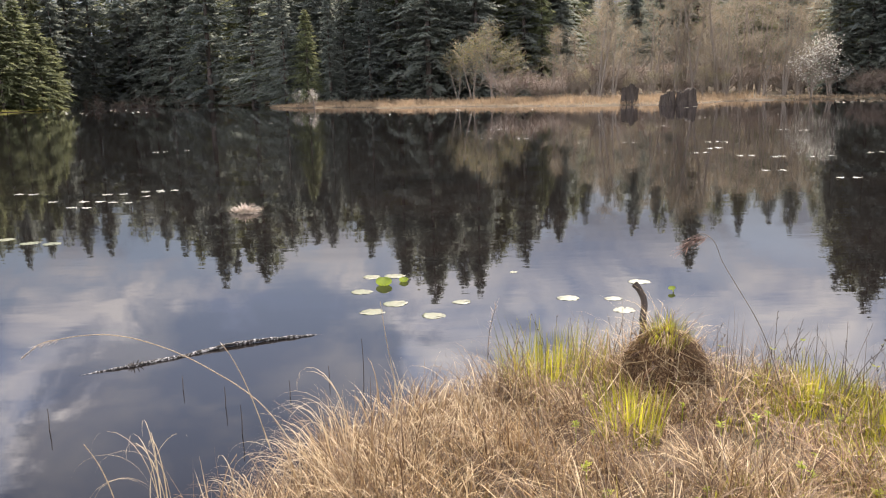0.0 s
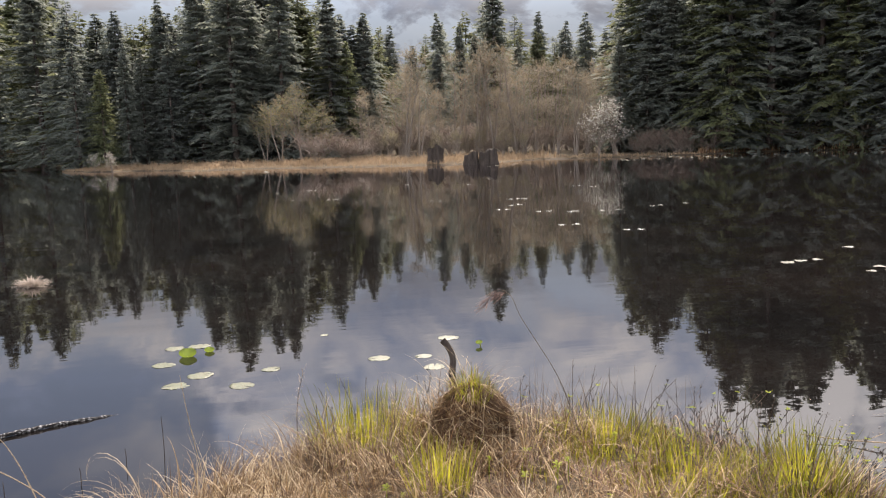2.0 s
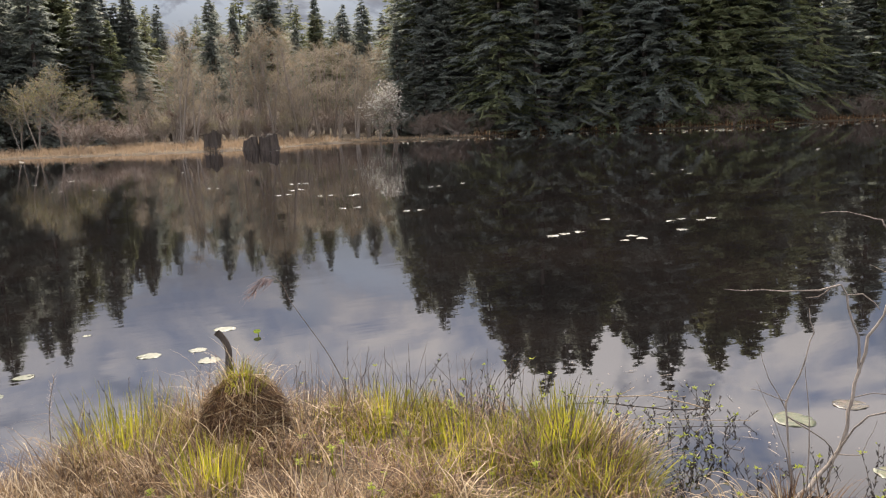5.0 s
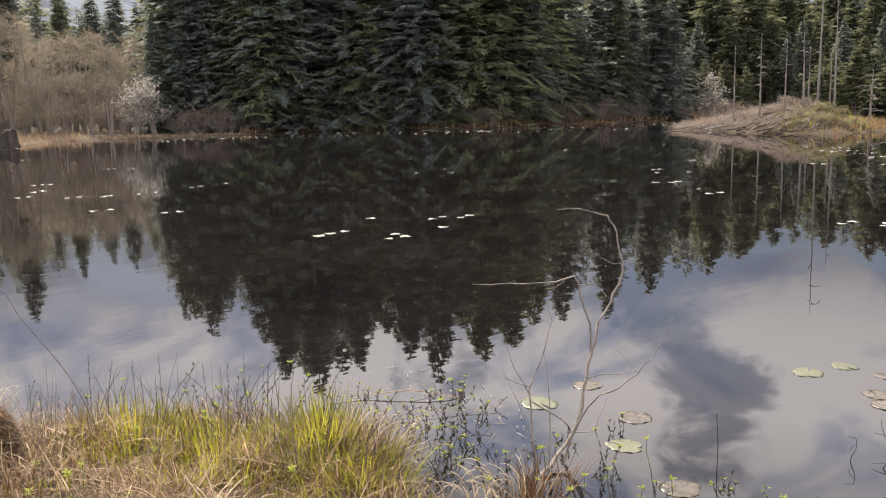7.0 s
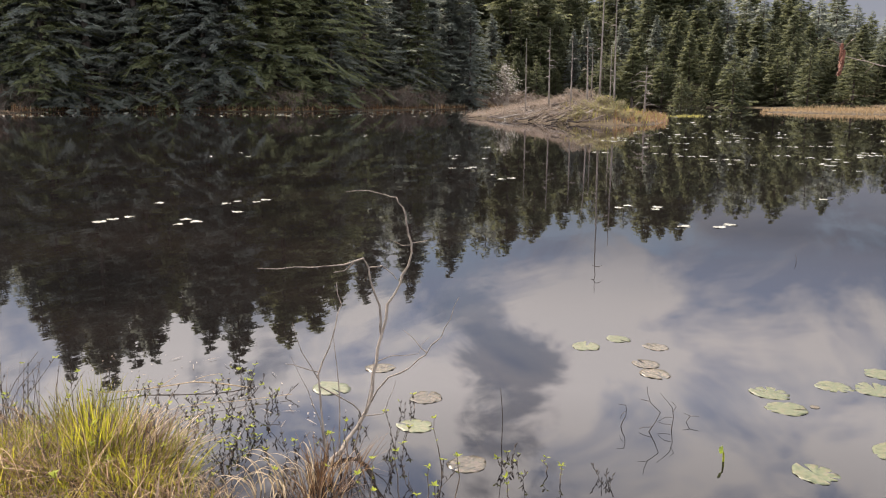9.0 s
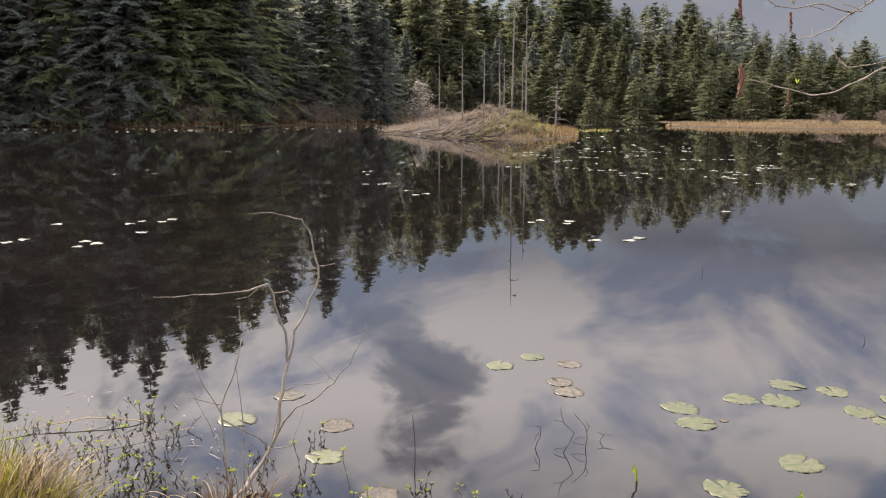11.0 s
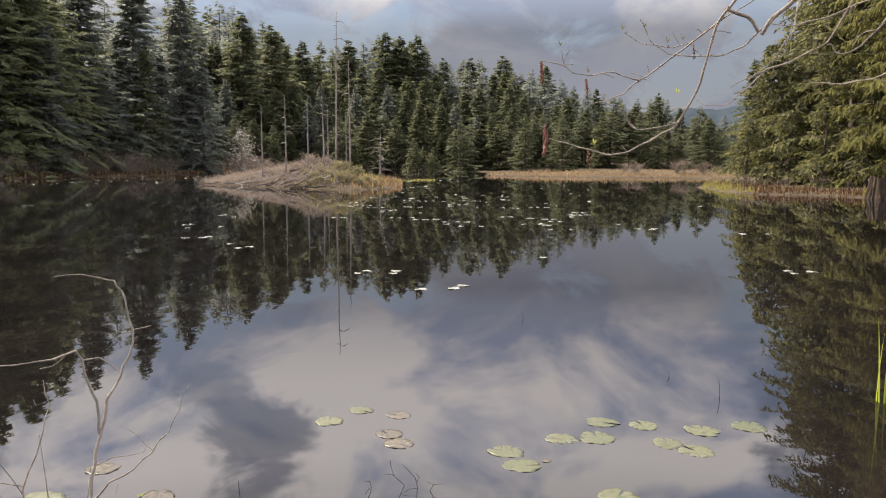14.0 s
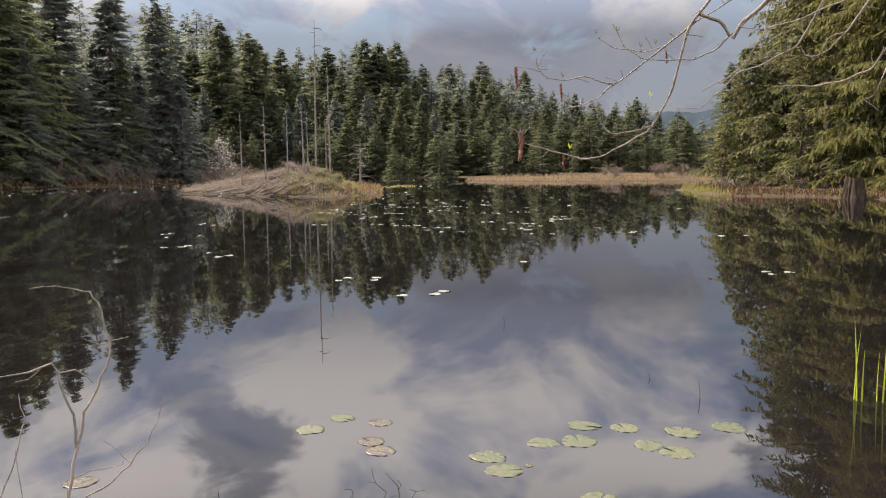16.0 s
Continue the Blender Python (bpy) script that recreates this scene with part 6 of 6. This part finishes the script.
spurs()
for x, y, z in [(3.43, 0.265, 1.875), (3.39, -0.01, 2.04), (3.53, 0.185, 2.28), (3.44, 0.105, 2.27), (3.46, 0.395, 2.22), (3.41, 0.17, 2.0), (3.50, 0.30, 2.13), (3.52, -0.02, 2.235), (3.51, 0.03, 2.225), (3.25, -0.43, 2.18)]:
    g = Geo()
    g.leaf((0, 0, 0), (0.003, 0.005, 0.024), 0.009, 0.003)
    g.leaf((0, 0, 0), (-0.005, -0.008, 0.018), 0.007, 0.002)
    ob = part("bud_leaf", g, SPROUT if z < 1.9 or abs(z - 2.04) < 0.001 else OLIVE_BUD, alder, "opening leaf bud")
    ob.location = Vector((x, y, z)) - Vector(ALDER_BASE)


# ---------------------------------------------------------------- plants in the shallows
def water_shrub(x, y, tall, seed, leaf_share):
    """Sweet gale: thin stems out of the water with dark buds and small young leaves."""
    rng = random.Random(seed)
    root = new("marsh_shrub")
    root.location = (x, y, -0.12)
    s, b, l = Geo(), Geo(), Geo()
    for _ in range(4):
        w, ln = rng.uniform(0, 6.28), tall * rng.uniform(0.4, 1.0) + 0.12
        o = Vector((math.cos(w), math.sin(w), 0)) * rng.uniform(0.1, 0.8)
        pts = [Vector((0, 0, 0)) + o * k * ln * 0.33 + Vector((rng.uniform(-.02, .02), rng.uniform(-.02, .02), ln * k / 3)) for k in range(4)]
        s.tube(pts, [0.0024, 0.002, 0.0016, 0.0011], 4, False)
        if rng.random() < leaf_share * 1.6:
            for _ in range(4):
                q = rng.uniform(0, 6.28)
                l.leaf(pts[3], pts[3] + Vector((math.cos(q) * 0.024, math.sin(q) * 0.024, rng.uniform(0.0, 0.014))), 0.013)
        for k in range(11):
            u = rng.uniform(0.3, 1.0) * 2.999
            p = pts[int(u)].lerp(pts[int(u) + 1], u - int(u))
            q = rng.uniform(0, 6.28)
            tip = p + Vector((math.cos(q) * 0.012, math.sin(q) * 0.012, 0.016))
            b.tube([p, p.lerp(tip, 0.5), tip], [0.0012, 0.003, 0.001], 4, False)
            if rng.random() < leaf_share * 0.25:
                for _ in range(3):
                    q = rng.uniform(0, 6.28)
                    l.leaf(tip, tip + Vector((math.cos(q) * 0.018, math.sin(q) * 0.013, 0.008)), 0.006)
    part("stem", s, RUSH, root)
    tagged(part("bud_spray", b, DARK_WOOD, root), kind="stuff")
    if l.v:
        tagged(part("foliage", l, SPROUT, root), kind="stuff")
    tagged(root, "thin marsh shrub with dark buds and tiny leaves in shallow water", "shrub", "marsh shrubs in the shallows")


gale = random.Random(31)
for i in range(46):
    a, d = (gale.uniform(37.5, 47.5), gale.uniform(3.8, 5.3)) if i < 38 else (gale.uniform(47, 60), gale.uniform(3.7, 4.8))
    x, y = polar(a, d)
    if float(signed(np.array([x]), np.array([y]), S_ARR)[0]) > 0.02:
        water_shrub(x, y, gale.uniform(0.05, 0.17), 400 + i, 0.32 if i < 38 else 0.15)
for i in range(46):
    x, y = gale.uniform(1.2, 2.85), gale.uniform(3.0, 5.1)
    if -0.5 < float(signed(np.array([x]), np.array([y]), S_ARR)[0]) < 0.12:
        water_shrub(x, y, gale.uniform(0.22, 0.5), 460 + i, 0.3)
for x, y, t in [(3.71, 1.84, 0.08), (3.34, 2.23, 0.12), (3.77, 1.36, 0.08), (3.16, 2.75, 0.2), (3.6, 1.7, 0.07)]:
    water_shrub(x, y, t, int(x * 1000), 0.25)

# pale twig lying in the water and the bare forked twigs
BRANCH = "bleached broken branch lying half in the water"
crown_of("floating_branch", (3.10, 4.25, 0.03), [("stem", [(3.10, 4.25, 0.03), (3.32, 4.10, 0.02), (3.52, 3.93, 0.04), (3.66, 3.72, 0.02), (3.80, 3.58, -0.01)], 0.0022, 0.0042),
                                                 ("twig", [(3.35, 4.08, 0.025), (3.46, 4.05, 0.05), (3.52, 4.06, 0.06)], 0.002, 0.001), ("twig", [(3.52, 3.93, 0.04), (3.64, 3.92, 0.05), (3.72, 3.90, 0.045)], 0.002, 0.001),
                                                 ("twig", [(3.60, 3.82, 0.03), (3.60, 3.74, 0.07), (3.62, 3.70, 0.08)], 0.002, 0.001)], PALE_STRAW, BRANCH, "stick", 1.0, 0.008, True)
crown_of("floating_branch", (2.95, 3.78, 0.02), [("stem", [(2.95, 3.78, 0.02), (3.3, 3.62, 0.03), (3.75, 3.32, 0.02)], 0.001, 0.0018), ("twig", [(3.3, 3.62, 0.03), (3.42, 3.62, 0.05)], 0.0012, 0.0008)], PALE_STRAW, BRANCH, "stick", 1.0, 0.01, True)
FORK = "bare branching twig standing out of the water"
FORKS = [[[(4.46, 1.385, -0.06), (4.46, 1.385, 0.0), (4.477, 1.333, 0.114), (4.458, 1.393, 0.172), (4.445, 1.434, 0.176)], [(4.461, 1.384, 0.164), (4.456, 1.40, 0.21), (4.454, 1.404, 0.249)], [(4.465, 1.37, 0.03), (4.452, 1.41, 0.022), (4.445, 1.433, 0.012)]],
         [[(4.556, 1.295, -0.06), (4.556, 1.295, 0.0), (4.558, 1.287, 0.071), (4.555, 1.298, 0.128), (4.538, 1.359, 0.197)], [(4.555, 1.298, 0.029), (4.545, 1.334, 0.027), (4.535, 1.368, 0.036)],
          [(4.557, 1.292, 0.07), (4.547, 1.328, 0.067), (4.538, 1.359, 0.042)], [(4.557, 1.293, 0.099), (4.561, 1.278, 0.132), (4.555, 1.299, 0.157)]],
         [[(4.441, 1.536, -0.05), (4.441, 1.536, 0.0), (4.448, 1.514, 0.06), (4.448, 1.516, 0.124), (4.435, 1.553, 0.128)], [(4.448, 1.516, 0.09), (4.44, 1.53, 0.075), (4.436, 1.54, 0.05)]],
         [[(4.706, 1.264, -0.05), (4.706, 1.264, 0.0), (4.711, 1.244, 0.038), (4.724, 1.195, 0.043)], [(4.711, 1.244, 0.038), (4.705, 1.265, 0.046), (4.702, 1.278, 0.048)]]]
for fork in FORKS:
    root = crown_of("forked_twig", fork[0][0], [("twig", pts, 0.0028 if k == 0 else 0.0016, 0.0012) for k, pts in enumerate(fork)], DARK_WOOD, FORK, "twig", 1.0, 0.004, True)
    tagged(root, FORK, "twig", "twigs in the water")
STALK = "thin dark dead stalk standing in the water"
for x, y, t in [(9.83, 1.73, 0.08), (7.11, -0.34, 0.13), (7.63, 0.05, 0.05), (3.86, 1.95, 0.30), (-1.4, 4.6, 0.12), (-1.05, 4.75, 0.10), (-2.3, 4.3, 0.12), (-1.2, 4.2, 0.16), (-0.85, 5.0, 0.1), (-1.75, 4.9, 0.09), (-0.6, 4.75, 0.35)]:
    stem_object("dead_stalk", [(x, y, -0.08), (x + 0.01, y, t * 0.5), (x + 0.005, y + 0.01, t)], taper(3, 0.003, 0.0018), DARK_WOOD, STALK, "stalk", group="dead stalks")

# long bent grass stems with seed heads
BENT = [(-0.85, 3.85, 0.10), (-0.99, 3.93, 0.25), (-1.11, 3.97, 0.34), (-1.25, 4.00, 0.42), (-1.40, 4.02, 0.50), (-1.56, 4.02, 0.57), (-1.73, 4.01, 0.62), (-1.87, 4.00, 0.63), (-2.01, 3.97, 0.62), (-2.09, 3.92, 0.61), (-2.15, 3.87, 0.56)]


PLUME_BROWN = leaf_material("pinkish_brown_plume", (0.14, 0.085, 0.07), (0.34, 0.24, 0.20), 0.4)


def seed_stem(points, thick, head, label):
    ob = stem_object("grass_stem", points, taper(len(points), thick, thick * 0.45), PALE_STRAW if head < 2 else RUSH, label, "grass stem", group="grass stems")
    if head:
        rng = random.Random(int(points[0][1] * 100))
        g = Geo()
        a, b, c = (Vector(p) for p in points[-3:])
        for k in range(70):
            s = k / 69 * 2
            p = (a.lerp(b, s) if s < 1 else b.lerp(c, s - 1)) - Vector(points[0])
            d = (c - a).normalized() * rng.uniform(0.015, 0.04) + Vector((rng.uniform(-1, 1), rng.uniform(-1, 1), rng.uniform(-1, 0.6))) * 0.014 * head
            if head > 3:
                d = (c - a).normalized() * rng.uniform(0.03, 0.10) + Vector((rng.uniform(-1, 1) * 0.025, rng.uniform(-1, 1) * 0.025, rng.uniform(-0.05, 0.01)))
            g.leaf(p, p + d, 0.004 if head < 3 else 0.0065)
        part("seed_head", g, BLEACHED if head < 3 else PLUME_BROWN, ob)
    return ob


seed_stem(BENT, 0.0030, 1.0, "long dry grass stem arching over the water")
seed_stem([(-1.45, 3.22, 0.02), (-1.53, 3.24, 0.27), (-1.60, 3.26, 0.37)], 0.003, 0, "dry grass stem leaning over the water")
seed_stem([(-0.93, 3.75, 0.1), (-1.04, 3.82, 0.39), (-1.12, 3.85, 0.55), (-1.17, 3.86, 0.62)], 0.003, 0, "dry grass stem leaning over the water")
seed_stem([(1.66, 4.02, 0.1), (1.57, 4.10, 0.46), (1.53, 4.16, 0.58), (1.45, 4.24, 0.74), (1.38, 4.29, 0.87), (1.32, 4.34, 1.00), (1.26, 4.36, 1.01), (1.20, 4.37, 0.93)], 0.0026, 3.2, "tall dead reed with a feathery drooping plume")
seed_stem([(-0.35, 4.45, 0.05), (-0.42, 4.55, 0.35), (-0.46, 4.6, 0.62)], 0.0028, 0, "dark upright stem at the water's edge")
seed_stem([(0.15, 4.6, 0.1), (0.16, 4.62, 0.4), (0.2, 4.6, 0.58)], 0.003, 2.0, "dry grass stem with a pale seed head")


def sprout(x, y, z, size, seed):
    """A yellow-green sprig of small leaves in the sedge."""
    rng = random.Random(seed)
    g = Geo()
    for k in range(14):
        w, h = rng.uniform(0, 6.28), rng.uniform(0.2, 1) * size
        p = Vector((0, 0, h * 0.8))
        g.leaf(p, p + Vector((math.cos(w), math.sin(w), 0.25)) * size * 0.6, size * 0.3, 0.004)
    g.tube([(0, 0, -0.1), (0.003, 0, size * 0.4), (0, 0, size * 0.9)], [0.003, 0.0025, 0.0015], 4, False)
    ob = tagged(part("green_sprout", g, SPROUT), "yellow-green leafy sprout in the sedge", "sprout", "sprouts on the bank")
    ob.location = (x, y, z)


for i in range(85):
    x, y = gale.uniform(0.4, 2.8), gale.uniform(2.4, 4.8)
    if inland(np.array([x]), np.array([y]))[0] > 0.05 and math.hypot(x, y) > 2.6:
        sprout(x, y, ground_z(x, y) + gale.uniform(0.05, 0.16), gale.uniform(0.022, 0.045), 600 + i)


def seeded_rushes():
    """Wiry rush stalks with small dark seed clusters below the tip, thick along the water's edge."""
    rng = random.Random(55)
    s, h = Geo(), Geo()
    made = 0
    while made < 120:
        x, y = rng.uniform(0.2, 2.75), rng.uniform(3.0, 4.9)
        i = float(inland(np.array([x]), np.array([y]))[0])
        if not -0.12 < i < 0.45:
            continue
        made += 1
        tall, w = rng.uniform(0.2, 0.52), rng.uniform(0, 6.28)
        lean = rng.uniform(0, 0.55)
        p = Vector((x, y, max(0.0, ground_z(x, y)) - 0.03))
        pts = [p + Vector((math.cos(w) * lean * k * k * tall, math.sin(w) * lean * k * k * tall, tall * k)) for k in (0, 0.35, 0.7, 1.0)]
        s.tube(pts, [0.0022, 0.002, 0.0016, 0.001], 4, False)
        for _ in range(rng.randint(2, 9)):
            q = pts[2].lerp(pts[3], rng.uniform(0.0, 1.0))
            d = Vector((rng.uniform(-1, 1), rng.uniform(-1, 1), rng.uniform(-0.2, 1))) * 0.014
            h.leaf(q, q + d, 0.007)
    ob = tagged(part("seeded_rush", s, RUSH), "wiry brown rushes with dark seed clusters", "rush", kind="stuff")
    tagged(part("seed_cluster", h, DARK_WOOD, ob), kind="stuff")


seeded_rushes()


def leafy_stem(x, y, tall, seed):
    """A thin brown shoot out of the shallows with rosettes of young yellow-green leaves."""
    rng = random.Random(seed)
    root = new("leafy_shoot")
    lean = Vector((rng.uniform(-0.25, 0.25), rng.uniform(-0.25, 0.25), 1)) * tall
    root.location = (x - lean.x, y - lean.y, -0.06)
    pts = [lean * k + Vector((rng.uniform(-.012, .012), rng.uniform(-.012, .012), 0.06 * k)) for k in (0.0, 0.3, 0.6, 0.85, 1.0)]
    g, l = Geo(), Geo()
    g.tube(pts, [0.0034, 0.003, 0.0026, 0.002, 0.0014], 5, False)
    for node, cnt, size in [(pts[4], 7, 0.021), (pts[3], 4, 0.015), (pts[2].lerp(pts[3], 0.4), 3, 0.012)]:
        for _ in range(cnt):
            w = rng.uniform(0, 6.28)
            l.leaf(node, node + Vector((math.cos(w), math.sin(w), rng.uniform(0.1, 1.0))) * size * rng.uniform(0.7, 1.2), size * 0.5, 0.004)
    part("stem", g, RUSH, root)
    tagged(part("foliage", l, SPROUT, root), kind="stuff")
    tagged(root, "thin brown shoot topped with young yellow-green leaves", "shoot", "leafy shoots in the shallows")


for i, (x, y, t) in enumerate([(3.41, 2.05, 0.27), (3.07, 2.02, 0.24), (2.94, 2.06, 0.24), (2.84, 2.05, 0.22), (3.02, 1.82, 0.24), (2.90, 1.71, 0.24), (2.83, 1.74, 0.22), (3.22, 1.79, 0.22), (3.16, 2.40, 0.26), (3.06, 2.40, 0.24), (2.78, 1.92, 0.2), (3.30, 1.60, 0.14),
                               (3.70, 1.62, 0.08), (3.66, 1.50, 0.08), (2.70, 3.42, 0.30), (2.78, 3.30, 0.26), (2.86, 3.55, 0.22), (2.72, 3.62, 0.28)]):
    leafy_stem(x, y, t, 800 + i)


def shallows_litter():
    """Straws, bud scales and leaf bits afloat between the bank and the sapling."""
    rng = random.Random(71)
    g = Geo()
    for _ in range(130):
        k = rng.random()
        x, y = 3.74 - 0.10 * k + rng.gauss(0, 0.22) - 0.35 * rng.random(), 4.62 - 1.9 * k + rng.gauss(0, 0.2)
        if float(signed(np.array([x]), np.array([y]), S_ARR)[0]) < 0.05:
            continue
        w, ln = rng.uniform(0, 6.28), rng.choice((0.005, 0.007, 0.010, 0.06))
        o = Vector((math.cos(w), math.sin(w), 0)) * ln
        c, wide = Vector((x, y, 0.004 + rng.uniform(0, 0.004))), Vector((-o.y, o.x, 0)).normalized() * (0.0012 if ln > 0.05 else 0.3 * ln)
        g.add([c - o - wide, c + o * 0.2 - wide * 1.4, c + o, c - o * 0.2 + wide * 1.4 + Vector((0, 0, 0.003))], [(0, 1, 2, 3)])
    tagged(part("floating_litter", g, BLEACHED), "pale straws and leaf bits afloat in the shallows", "litter", kind="stuff")


shallows_litter()
